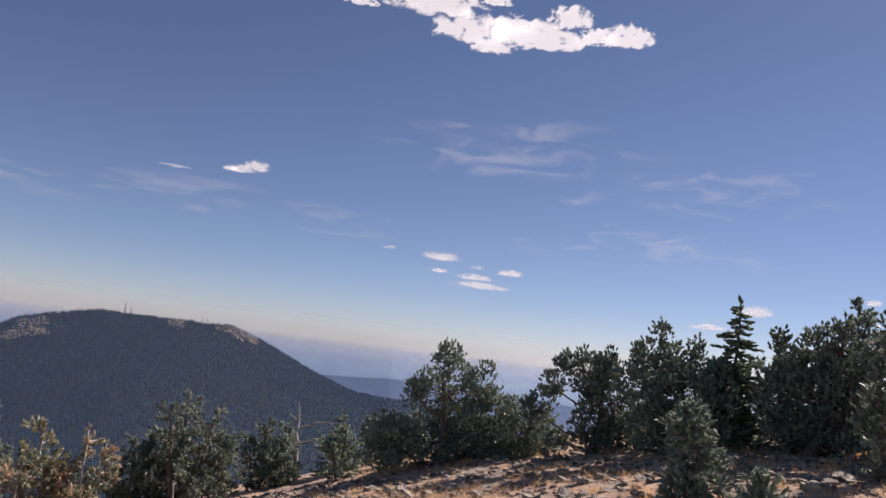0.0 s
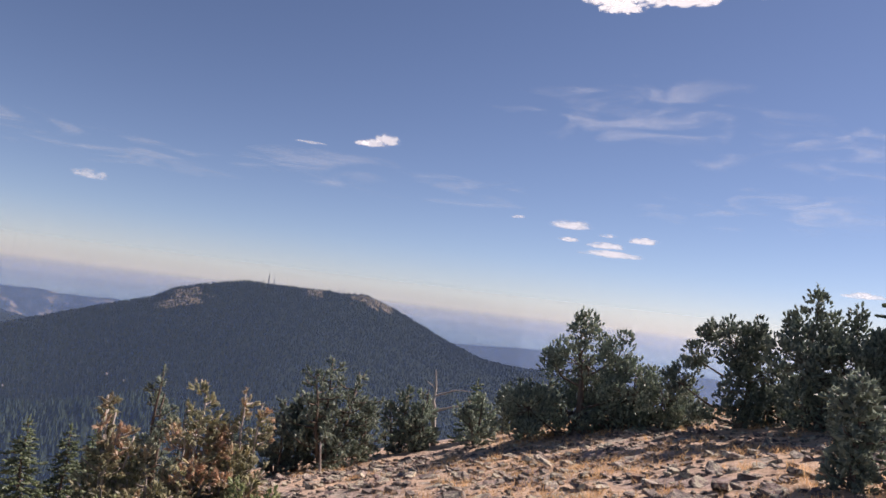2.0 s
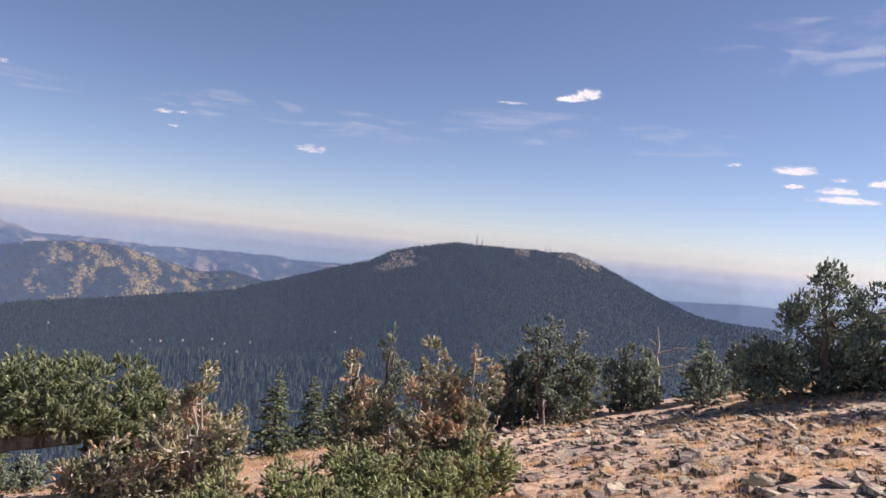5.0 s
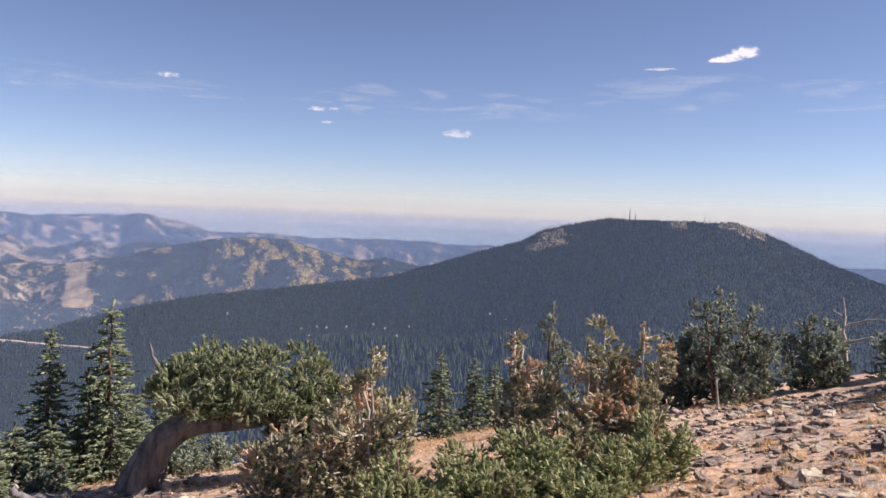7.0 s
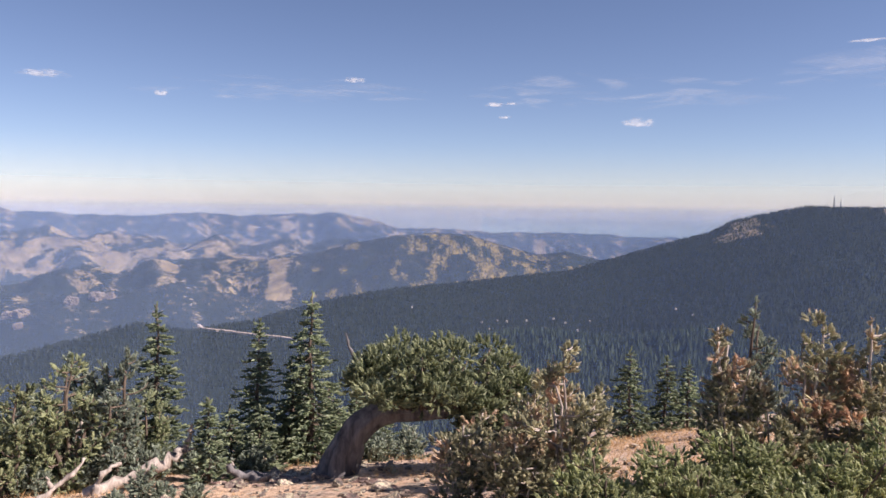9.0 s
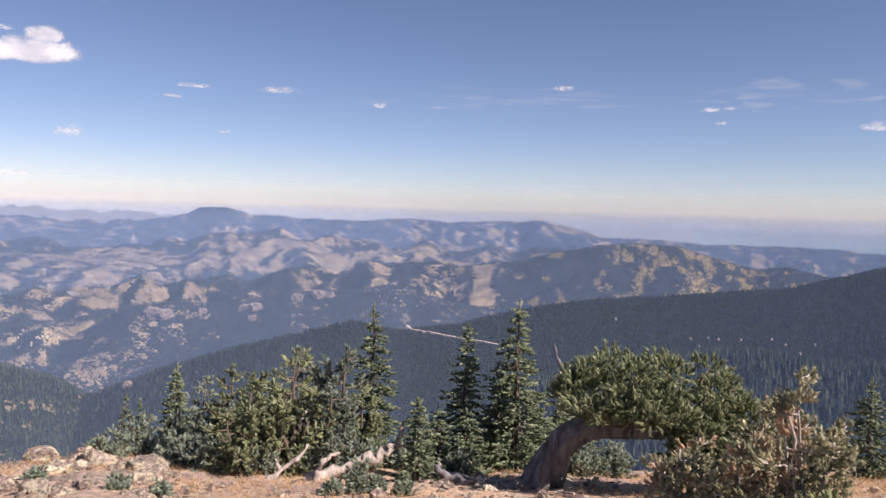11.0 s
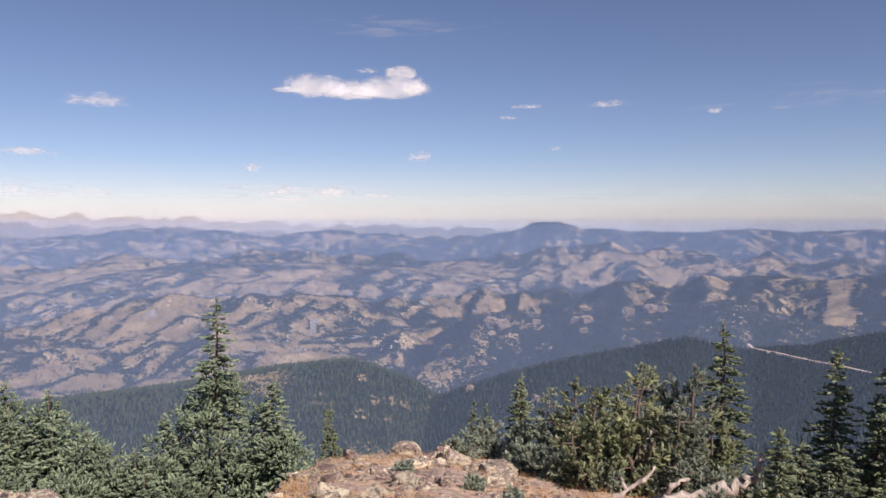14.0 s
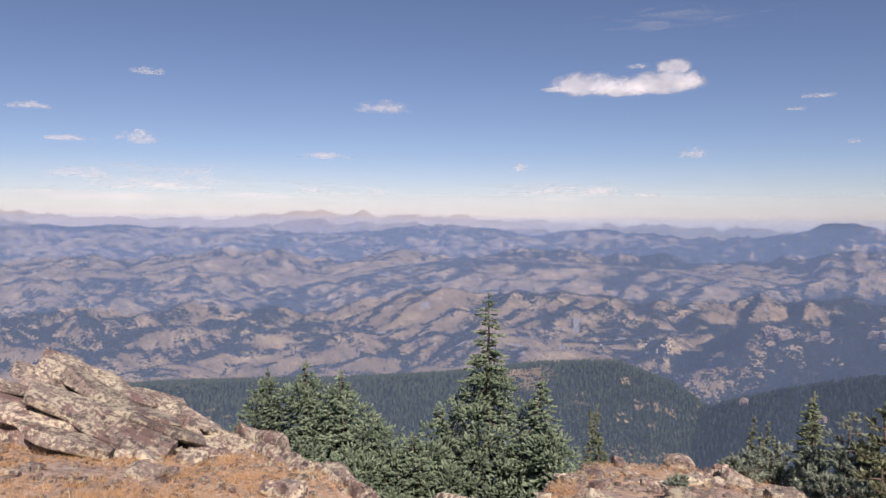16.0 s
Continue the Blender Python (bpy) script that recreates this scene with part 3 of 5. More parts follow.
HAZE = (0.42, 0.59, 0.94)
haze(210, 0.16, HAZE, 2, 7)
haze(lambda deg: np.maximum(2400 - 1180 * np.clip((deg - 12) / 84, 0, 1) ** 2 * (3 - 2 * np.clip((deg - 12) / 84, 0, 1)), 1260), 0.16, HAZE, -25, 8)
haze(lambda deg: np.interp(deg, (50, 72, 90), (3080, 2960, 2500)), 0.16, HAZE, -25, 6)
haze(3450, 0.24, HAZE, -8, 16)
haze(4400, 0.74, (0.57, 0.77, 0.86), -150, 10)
# cream sheets added to imitate the pale, bright air along the horizon
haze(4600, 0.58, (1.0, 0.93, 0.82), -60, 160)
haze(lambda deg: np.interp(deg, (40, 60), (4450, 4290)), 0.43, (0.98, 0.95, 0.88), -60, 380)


# ---- forests on the slopes ----
elev = np.degrees(np.arctan2(GZ - EYE, RR))
skyline = np.maximum.accumulate(np.vstack([np.full((1, na), -90.0), elev[:-1]]), 0)
in_sight = elev > skyline - np.degrees(np.arctan2(12, RR))


def forest_stuff(name, label, lands, r0, r1, spacing, height, tiers, sides, mat, field, seed, lim=0.5, girth=0.2):
    """Low conifers strewn over the landforms named, in one mesh."""
    g = np.random.default_rng(seed)
    n = int(radians(192) / 2 * (r1 ** 2 - r0 ** 2) / spacing ** 2)
    az = g.uniform(-41, 151, n)
    r = np.sqrt(g.uniform(r0 ** 2, r1 ** 2, n))
    j = np.clip(((az + 42) / 0.25).astype(int), 0, na - 1)
    i = np.clip(np.searchsorted(r_ring, r), 0, nr - 2)
    ok = np.isin(LAND[i, j], lands) & in_sight[i, j] & (field[i, j] > g.uniform(0, 1, n) * (1 - lim) + lim * 0.6)
    az, r = np.radians(az[ok]), r[ok]
    x, y = -np.sin(az) * r, np.cos(az) * r
    z, _ = terrain(x, y)
    m = len(x)
    h = height * g.uniform(0.55, 1.25, m) * np.clip(r / 110, 0.4, 1)
    vs, fs = [], []
    ang = np.linspace(0, 2 * np.pi, sides, endpoint=False)
    for k in range(tiers):
        lo, hi = k / tiers * 0.8, min(1.0, (k + 1) / tiers * 0.8 + 0.25)
        rad = h * girth * (1 - lo) * g.uniform(0.75, 1.2, m)
        spin = g.uniform(0, 6.28, (m, 1))
        wob = rad[:, None] * g.uniform(0.7, 1.25, (m, sides))
        ring = np.stack([x[:, None] + np.cos(ang + spin) * wob, y[:, None] + np.sin(ang + spin) * wob, (z + h * lo)[:, None] + wob * g.uniform(-0.5, 0.2, (m, sides)) - 0.2 * (k == 0)], -1)
        tip = np.stack([x, y, z + h * hi], -1)[:, None]
        base = len(vs) and sum(len(v) for v in vs)
        vs.append(np.concatenate([ring, tip], 1).reshape(-1, 3))
        o = base + np.arange(m)[:, None] * (sides + 1)
        for s in range(sides):
            fs.append(np.concatenate([o + s, o + (s + 1) % sides, o + sides], 1))
    ob = new(name, mesh_of(name, np.concatenate(vs), np.concatenate(fs), mat, False))
    return tagged(ob, label, "forest", kind="stuff")


forest_stuff("near_forest", "dense dark green conifer forest below the hilltop", (0, 2, 3), 470, 1150, 4.2, 6.0, 2, 4, MAT_SUNLIT_FOREST, np.clip(forest, 0, 1), 1)
forest_stuff("slope_forest", "small dark conifers, shade put into their colour, crowding the slope below the hilltop", (0, 2), 40, 480, 2.4, 6.0, 2, 4, MAT_SHADED_FOREST, np.where(RR > 24, 0.95, 0.0), 5, 0.5, 0.29)
forest_stuff("mountain_forest", "dark conifer forest covering the mountain with towers", (1,), 500, 2230, 6.0, 5.8, 1, 4, MAT_FOREST, np.clip(forest, 0, 1), 2, 0.5, 0.29)
forest_stuff("hill_forest", "conifers scattered over the farther hills", (4, 5, 6, 7, 10), 1100, 3500, 8.0, 5.0, 1, 3, MAT_FOREST, np.clip(forest * 1.1, 0.40, 1), 3, 0.3, 0.26)
forest_stuff("aspen_forest", "golden autumn aspens on the rounded hill", (4,), 1700, 2950, 9.0, 5.5, 1, 4, MAT_FOREST_GOLD, aspen, 4, 0.2)


# ---- near things ----
def tube(points, radii, sides=7):
    """A tapering round limb along a line of points."""
    p = np.asarray(points, float)
    d = np.gradient(p, axis=0)
    d /= np.linalg.norm(d, axis=1, keepdims=True) + 1e-9
    side = np.cross(d, (0.31, 0.17, 0.93))
    side /= np.linalg.norm(side, axis=1, keepdims=True) + 1e-9
    up = np.cross(d, side)
    a = np.linspace(0, 2 * np.pi, sides, endpoint=False)
    ring = p[:, None] + np.asarray(radii, float)[:, None, None] * (np.cos(a)[None, :, None] * side[:, None] + np.sin(a)[None, :, None] * up[:, None])
    n = len(p)
    f = []
    for i in range(n - 1):
        for s in range(sides):
            a0, a1 = i * sides + s, i * sides + (s + 1) % sides
            f += [(a0, a1, a1 + sides), (a0, a1 + sides, a0 + sides)]
    for s in range(1, sides - 1):
        f.append(((n - 1) * sides, (n - 1) * sides + s, (n - 1) * sides + s + 1))
    return ring.reshape(-1, 3), np.array(f)


def joined(pieces):
    vs, fs, o = [], [], 0
    for v, f in pieces:
        vs.append(v)
        fs.append(f + o)
        o += len(v)
    return np.concatenate(vs), np.concatenate(fs)


def limb(start, direction, length, rise, g, n=5):
    """A wavering line that leaves start in a direction and bends upward."""
    d = np.array(direction, float)
    d /= np.linalg.norm(d)
    pts = [np.array(start, float)]
    for _ in range(n - 1):
        pts.append(pts[-1] + d * length / (n - 1))
        d = d + np.array((g.normal(0, 0.12), g.normal(0, 0.12), rise / (n - 1) + g.normal(0, 0.06)))
        d /= np.linalg.norm(d)
    return np.array(pts)


def needles(pos, direction, size, count, spread, width, g):
    """Brushes of needles: one thin blade a needle, set round each twig's end."""
    m = len(pos)
    pos, d = np.repeat(pos, count, 0), np.repeat(direction, count, 0)
    s = np.repeat(size, count) * g.uniform(0.7, 1.2, m * count)
    rad = g.normal(0, 1, (m * count, 3))
    rad -= d * (rad * d).sum(1, keepdims=True)
    rad /= np.linalg.norm(rad, axis=1, keepdims=True) + 1e-9
    root = pos + d * (g.uniform(-0.7, 0.35, m * count) * s)[:, None]
    way = d * (1 - spread) + rad * spread
    way /= np.linalg.norm(way, axis=1, keepdims=True)
    across = np.cross(way, g.normal(0, 1, (m * count, 3)))
    across /= np.linalg.norm(across, axis=1, keepdims=True) + 1e-9
    w = (s * width)[:, None] * 0.5
    v = np.stack([root + across * w, root - across * w, root + way * s[:, None]], 1).reshape(-1, 3)
    return v, np.arange(m * count * 3).reshape(-1, 3)


def unit(v):
    return v / (np.linalg.norm(v, axis=-1, keepdims=True) + 1e-9)


def lobes(centres, radii, g, dense=1.0, up=0.45, stand=0.8):
    """Places and directions of the needle brushes on rounded clumps of foliage."""
    P, D = [], []
    for c, lr in zip(centres, radii):
        m = max(8, int(34 * dense * (lr / 0.2) ** 1.7))
        d = unit(g.normal(0, 1, (m, 3)) + np.array((0, 0, 0.3)))
        P.append(c + d * (lr * g.uniform(0.6, 1.0, (m, 1)) * np.where(g.uniform(0, 1, (m, 1)) > 0.9, 1.3, 1.0)) * (1, 1, stand))
        D.append(unit(d + np.array((0, 0, up))))
    return np.concatenate(P), np.concatenate(D)


def tufts(P, D, long, thick, g, blades=5):
    """Bottle-brush tufts: a ragged spindle of packed needles with single blades standing out of it."""
    m, k = len(P), 4
    P, D = np.asarray(P, float), unit(np.asarray(D, float))
    L, T = long * g.uniform(0.7, 1.25, m), thick * g.uniform(0.75, 1.25, m)
    inside = T * 0.68
    side = unit(np.cross(D, g.normal(0, 1, (m, 3))))
    up = np.cross(D, side)
    ang = np.linspace(0, 2 * np.pi, k, endpoint=False)
    rows = []
    for at, wide in ((0.0, 0.5), (0.62, 1.0)):
        rad = (inside[:, None] * wide * g.uniform(0.65, 1.35, (m, k)))[..., None]
        rows.append(P[:, None] + D[:, None] * (L[:, None] * (at + g.uniform(-0.14, 0.14, (m, k))))[..., None] + rad * (np.cos(ang)[None, :, None] * side[:, None] + np.sin(ang)[None, :, None] * up[:, None]))
    tip = (P + D * L[:, None])[:, None]
    v = np.concatenate(rows + [tip], 1)
    o = np.arange(m)[:, None] * (2 * k + 1)
    f = []
    for i in range(k):
        j = (i + 1) % k
        f += [np.concatenate([o + i, o + j, o + k + j], 1), np.concatenate([o + i, o + k + j, o + k + i], 1), np.concatenate([o + k + i, o + k + j, o + 2 * k], 1)]
    core = (v.reshape(-1, 3), np.concatenate(f))
    root = np.repeat(P, 2, 0) + np.repeat(D, 2, 0) * (np.repeat(L, 2) * np.tile((0.35, 0.72), m))[:, None]
    return joined([core, needles(root, np.repeat(D, 2, 0), np.repeat(T, 2) * 1.7, blades, 0.6, 0.28, g)])


def pine(name, label, x, y, h, w, seed, mat=None, stems=3, bare=0.05, full=1.0, bark=None, group="krummholz pines", category="pine tree", girth=0.03, long=0.10, thick=0.033, loose=1.6):
    """A stunted pine: crooked stems, limbs that turn up, clusters of brush-like needle tufts with gaps between them."""
    g = np.random.default_rng(seed)
    wood, P, D = [], [], []
    lines = []
    for s in range(stems):
        a = g.uniform(0, 6.28)
        off = np.array((math.cos(a), math.sin(a), 0)) * w * (g.uniform(0.25, 0.6) if s else 0.08)
        top = h * (1.08 if s == 0 else g.uniform(0.68, 1.0))
        u = np.linspace(0, 1, 8)[:, None]
        line = off * (0.15 + 0.85 * u ** 0.8) + np.array((0, 0, top)) * u
        line[1:, :2] += np.cumsum(g.normal(0, 0.02 * h, (7, 2)), 0) * 0.7
        lines.append((u[:, 0], line))
        wood.append(tube(line, np.linspace(girth * h ** 0.8, 0.008, 8), 6))
    n = int((14 + 33 * h * w) * full)
    for i in range(n):
        f = bare + (0.97 - bare) * ((i + g.uniform(0, 1)) / n) ** 0.9
        u, line = lines[i % stems]
        q = np.array([np.interp(f, u, line[:, k]) for k in range(3)])
        az = i * 2.399 + g.uniform(-0.6, 0.6)
        out = np.array((math.cos(az), math.sin(az), 0))
        R = max(0.10, w * (1 - f ** 2.2) ** 0.6 * min(1.0, (f + 0.35) / 0.55) * (0.72 if stems > 1 else 0.95) * g.uniform(0.45, 1.1))
        rise = R * g.uniform(0.15, 0.6)
        br = np.stack([q, q + out * R * 0.5 + (0, 0, rise * 0.15), q + out * R * 0.85 + (0, 0, rise * 0.5), q + out * R + (0, 0, rise)])
        br[:, 2] = np.maximum(br[:, 2], 0.05)
        wood.append(tube(br, np.array((0.012, 0.009, 0.007, 0.004)) * h ** 0.5, 4))
        m = int((4 + 13 * R) * loose * full ** 0.5)
        e = 1 - g.uniform(0, 1, m) ** 1.4 * 0.65
        c = np.stack([np.interp(e, (0, 0.5, 0.85, 1), br[:, k]) for k in range(3)], 1)
        spread = unit(g.normal(0, 1, (m, 3)))
        way = unit(out * 0.45 + spread * 0.75 + np.array((0, 0, 0.62)))
        c = c + spread * (0.05 + 0.07 * R) - way * long * 0.35
        P.append(c)
        D.append(way)
    for u, line in lines:
        way = unit(g.normal(0, 0.45, (7, 3)) + np.array((0, 0, 1.0)))
        P.append(line[-1] - way * long * 0.4 - np.array((0, 0, 1.0)) * g.uniform(0, 0.28, (7, 1)))
        D.append(way)
    P, D = np.concatenate(P), np.concatenate(D)
    P[:, 2] = np.maximum(P[:, 2], 0.03)
    t = thing(name, label, category, group, (x, y, ground_z(x, y) - 0.05))
    part("trunk", mesh_of("trunk", *joined(wood), bark or MAT_BARK, True), t)
    part("crown", mesh_of("crown", *tufts(P, D, np.full(len(P), long), np.full(len(P), thick), g), mat or MAT_PINE), t)
    return t


def spruce(name, label, x, y, h, w, seed, mat=None, full=1.0, group="small spruces", skirt=0.0, tops=(), mound=None, spire=0.0):
    """A narrow conifer: straight stem, whorls of drooping boughs, each a flat spray of short tufts."""
    g = np.random.default_rng(seed)
    wood, P, D, S = [], [], [], []
    w = w * 1.5
    for sx, sy, hh, ww in [(0.0, 0.0, h, w)] + list(tops):
        n = 7
        u = np.linspace(0, 1, n)[:, None]
        line = np.array((sx, sy, 0)) * (0.4 + 0.6 * u) + np.array((0, 0, hh)) * u
        line[1:-1, :2] += g.normal(0, 0.012 * hh, (n - 2, 2))
        wood.append(tube(line, np.linspace(0.022 * hh, 0.006, n), 6))
        levels = int(15 * hh ** 0.8)
        for k in range(levels):
            f = 0.03 + 0.93 * ((k + g.uniform(0.0, 0.3)) / levels) ** 0.95
            shape = (1 - f) ** 0.85 + 0.05
            if skirt:
                shape = shape * (1 - skirt) + skirt * (max(0, 0.45 - f) / 0.45) ** 0.5 * 1.3
            shape = max(shape, spire * (1 - f) ** 0.3)
            count = int(g.integers(5, 8)) if f < 0.8 else 4
            turn = g.uniform(0, 6.28)
            for b in range(count):
                az = turn + b * 6.283 / count + g.uniform(-0.3, 0.3)
                fb = min(max(f + g.uniform(-0.04, 0.04), 0.02), 0.985)
                q = np.array([np.interp(fb, u[:, 0], line[:, i]) for i in range(3)])
                reach = max(0.05, ww * shape * g.uniform(0.55, 1.2))
                out, cross = np.array((math.cos(az), math.sin(az), 0)), np.array((-math.sin(az), math.cos(az), 0))
                drop = reach * (0.10 + 0.35 * (1 - f)) * g.uniform(0.6, 1.3)
                br = np.stack([q, q + out * reach * 0.4 - (0, 0, drop * 0.55), q + out * reach * 0.75 - (0, 0, drop), q + out * reach - (0, 0, drop * 0.8)])
                if reach > 0.12:
                    wood.append(tube(br, (0.010, 0.007, 0.005, 0.003), 3))
                m = int((2 + reach / 0.036) * full)
                e = g.uniform(0.12, 1.0, m) ** 0.8
                c = np.stack([np.interp(e, (0, 0.4, 0.75, 1), br[:, i]) for i in range(3)], 1)
                wing = g.choice((-1.0, 1.0), m) * g.uniform(0.1, 1.0, m)
                way = unit(out * 0.8 + cross * wing[:, None] + np.array((0, 0, 1.0)) * g.uniform(-0.15, 0.35, (m, 1)))
                P.append(c - way * 0.02)
                D.append(way)
                S.append((0.085 + 0.10 * reach * (1.1 - e * 0.5)) * np.ones(m))
        m = max(3, int(4 * hh))
        P.append(line[-1] - np.array((0, 0, 1.0)) * g.uniform(0.02, 0.14 * hh, (m, 1)))
        D.append(unit(g.normal(0, 0.35, (m, 3)) + np.array((0, 0, 1.0))))
        S.append(np.full(m, 0.11))
    P, D, S = np.concatenate(P), np.concatenate(D), np.concatenate(S)
    thick = np.full(len(P), 0.027)
    if mound:                                # a broad skirt of cushion-like boughs round the foot
        R, H = mound
        k = int(13 * R * R + 10 * R * H)
        zf = g.uniform(0, 1, k) ** 1.3
        az, rr = g.uniform(0, 6.28, k), R * (1 - zf) ** 0.7 * np.sqrt(g.uniform(0.3, 1.0, k))
        C = np.stack([np.cos(az) * rr, np.sin(az) * rr, 0.1 + zf * H], 1)
        P2, D2 = lobes(C, g.uniform(0.17, 0.38, k), g, 0.62, 0.3, 0.62)
        P, D = np.concatenate([P, P2]), np.concatenate([D, D2])
        S, thick = np.concatenate([S, np.full(len(P2), 0.10)]), np.concatenate([thick, np.full(len(P2), 0.028)])
        for q in C[::3]:
            wood.append(tube(np.stack([(0, 0, q[2] * 0.7), q * 0.55, q]), [0.02, 0.012, 0.004], 3))
    t = thing(name, label, "spruce tree", group, (x, y, ground_z(x, y) - 0.05))
    part("trunk", mesh_of("trunk", *joined(wood), MAT_BARK, True), t)
    part("crown", mesh_of("crown", *tufts(P, D, S, thick, g, 1), mat or MAT_SPRUCE), t)
    return t


def dead_wood(name, label, lines, mat=None, group="", category="dead wood"):
    """Bleached limbs, each a bent tapering piece; the first is the main one."""
    base = np.array(lines[0][0][0])
    t = thing(name, label, category, group, tuple(base))
    for i, (pts, r0, r1) in enumerate(lines):
        g = np.random.default_rng(int(abs(pts[0][0]) * 997) + i)
        p = np.array(pts, float) - base
        u = np.linspace(0, len(p) - 1, (len(p) - 1) * 4 + 1)
        fine = np.stack([np.interp(u, np.arange(len(p)), p[:, k]) for k in range(3)], 1)
        for _ in range(12 if r0 > 0.12 else 2):
            fine[1:-1] = (fine[:-2] + 2 * fine[1:-1] + fine[2:]) / 4
        fine[1:-1] += g.normal(0, 0.004 if r0 > 0.12 else r0 * 0.3, (len(fine) - 2, 3))
        rad = (r1 + (r0 - r1) * np.linspace(1, 0, len(fine)) ** (2.2 if r0 > 0.12 else 1.0)) * g.uniform(*((0.98, 1.03) if r0 > 0.12 else (0.62, 1.35)), len(fine))
        v, f = tube(fine, rad, 28 if r0 > 0.12 else 10)
        if r0 > 0.12:                        # deep grooves that wind round the old wood
            q = np.arange(len(v))
            a, k = (q % 28) / 28 * 2 * np.pi, q // 28
            groove = 1 + 0.10 * np.sin(4 * a + k * 0.18) + 0.07 * np.sin(9 * a - k * 0.12) + g.normal(0, 0.015, len(v))
            v = fine[k] + (v - fine[k]) * groove[:, None]
        part("trunk" if i == 0 else "branch", mesh_of("limb", v, f, mat or MAT_PALE, True), t)
    return t


# pines on the crest
# masses of foliage as (across, height, half width, half height) from the foot of the stem
def crest_pine(label, x, y, masses, seed):
    """A wind-shaped pine: a crooked stem, limbs that reach into separate masses of foliage, each made of tufted clumps."""
    g = np.random.default_rng(seed)
    far = math.hypot(x, y)
    across, depth = np.array((y, -x, 0)) / far, np.array((x, y, 0)) / far
    tallest = max(masses, key=lambda m: m[1])
    wood, C, R = [], [], []
    top = across * tallest[0] + np.array((0, 0, tallest[1]))
    u = np.linspace(0, 1, 7)[:, None]
    stem = top * u + across * (np.sin(u * 5.0) * 0.07)
    wood.append(tube(stem, np.linspace(0.085, 0.012, 7), 7))
    for a, z, rx, rz in masses:
        off = g.uniform(-0.35, 0.35)
        mid = across * a + depth * off + np.array((0, 0, z))
        f = min(max(z / top[2] - 0.22, 0.05), 0.85)
        q = np.array([np.interp(f, u[:, 0], stem[:, k]) for k in range(3)])
        bow = (q + mid) / 2 + (0, 0, -0.12 * np.linalg.norm(mid - q)) + g.normal(0, 0.04, 3)
        wood.append(tube(np.stack([q, bow, mid]), (0.024, 0.018, 0.010), 5))
        k = int(56 * (rx * rz / 0.25) ** 0.8) + 8
        d = unit(g.normal(0, 1, (k, 3))) * g.uniform(0.45, 1.0, (k, 1)) ** 0.6
        if rz > 1.6 * rx:                                    # upright leaders run to a point
            d[:, :2] *= (1 - 0.75 * ((d[:, 2:] + 1) / 2) ** 1.3) * 1.15
        c = mid + across * d[:, :1] * rx + depth * d[:, 1:2] * rx * 0.8 + np.array((0, 0, 1.0)) * d[:, 2:] * rz
        c[:, 2] = np.maximum(c[:, 2], 0.1)
        for p in c[::2]:
            wood.append(tube(np.stack([mid, (mid + p) / 2 - (0, 0, 0.03), p]), (0.010, 0.007, 0.004), 3))
        C.append(c)
        R.append(g.uniform(0.085, 0.15, k) * (0.72 if rx < 0.26 else 1.0))
    P, D = lobes(np.concatenate(C), np.concatenate(R), g, 1.15, 0.9, 0.85)
    t = thing("pine", label, "pine tree", "krummholz pines", (x, y, ground_z(x, y) - 0.05))
    part("trunk", mesh_of("trunk", *joined(wood), MAT_BARK, True), t)
    part("crown", mesh_of("crown", *tufts(P, D, np.full(len(P), 0.07), np.full(len(P), 0.025), g, 2), MAT_PINE), t)


crest_pine("broad wind-shaped dark pine spreading low over stony ground", 0.0, 13.34, [(0.12, 1.25, 0.66, 0.72), (0.06, 1.8, 0.24, 0.33), (-0.47, 1.27, 0.19, 0.2), (0.62, 1.44, 0.3, 0.45), (0.93, 0.9, 0.6, 0.5), (1.44, 0.85, 0.52, 0.45), (1.82, 0.7, 0.3, 0.3),
    (-0.76, 0.4, 0.47, 0.42), (-0.11, 0.4, 0.74, 0.4), (0.73, 0.4, 0.74, 0.35), (1.4, 0.35, 0.5, 0.3)], 101)
crest_pine("dark pine with a round crown on a bent bare stem", 2.36, 12.0, [(-0.1, 1.24, 0.44, 0.38), (-0.51, 1.37, 0.17, 0.17), (-0.7, 0.99, 0.2, 0.24), (-0.85, 0.59, 0.25, 0.26), (0.15, 1.47, 0.18, 0.18), (0.24, 0.91, 0.4, 0.46), (0.02, 0.43, 0.34, 0.37), (-0.52, 0.16, 0.21, 0.14),
    (0.4, 0.35, 0.4, 0.35)], 102)
crest_pine("dark pine with several pointed upright leaders", 3.15, 10.98, [(-0.11, 1.49, 0.19, 0.45), (-0.36, 1.32, 0.17, 0.38), (0.11, 1.3, 0.17, 0.4), (0.37, 1.41, 0.17, 0.43), (-0.19, 0.9, 0.49, 0.52), (0.27, 0.86, 0.52, 0.52), (-0.17, 0.33, 0.43, 0.34), (0.34, 0.36, 0.46, 0.34), (0.67, 0.87, 0.34, 0.57)], 103)
crest_pine("tall dark pine with tufted upright tops", 4.6, 9.75, [(-0.38, 1.23, 0.17, 0.4), (-0.14, 1.21, 0.24, 0.32), (0.09, 1.35, 0.24, 0.37), (0.34, 1.37, 0.21, 0.37), (-0.3, 0.71, 0.32, 0.53), (0.09, 0.71, 0.48, 0.59), (0.42, 0.66, 0.43, 0.64), (-0.1, 0.22, 0.48, 0.27)], 104)

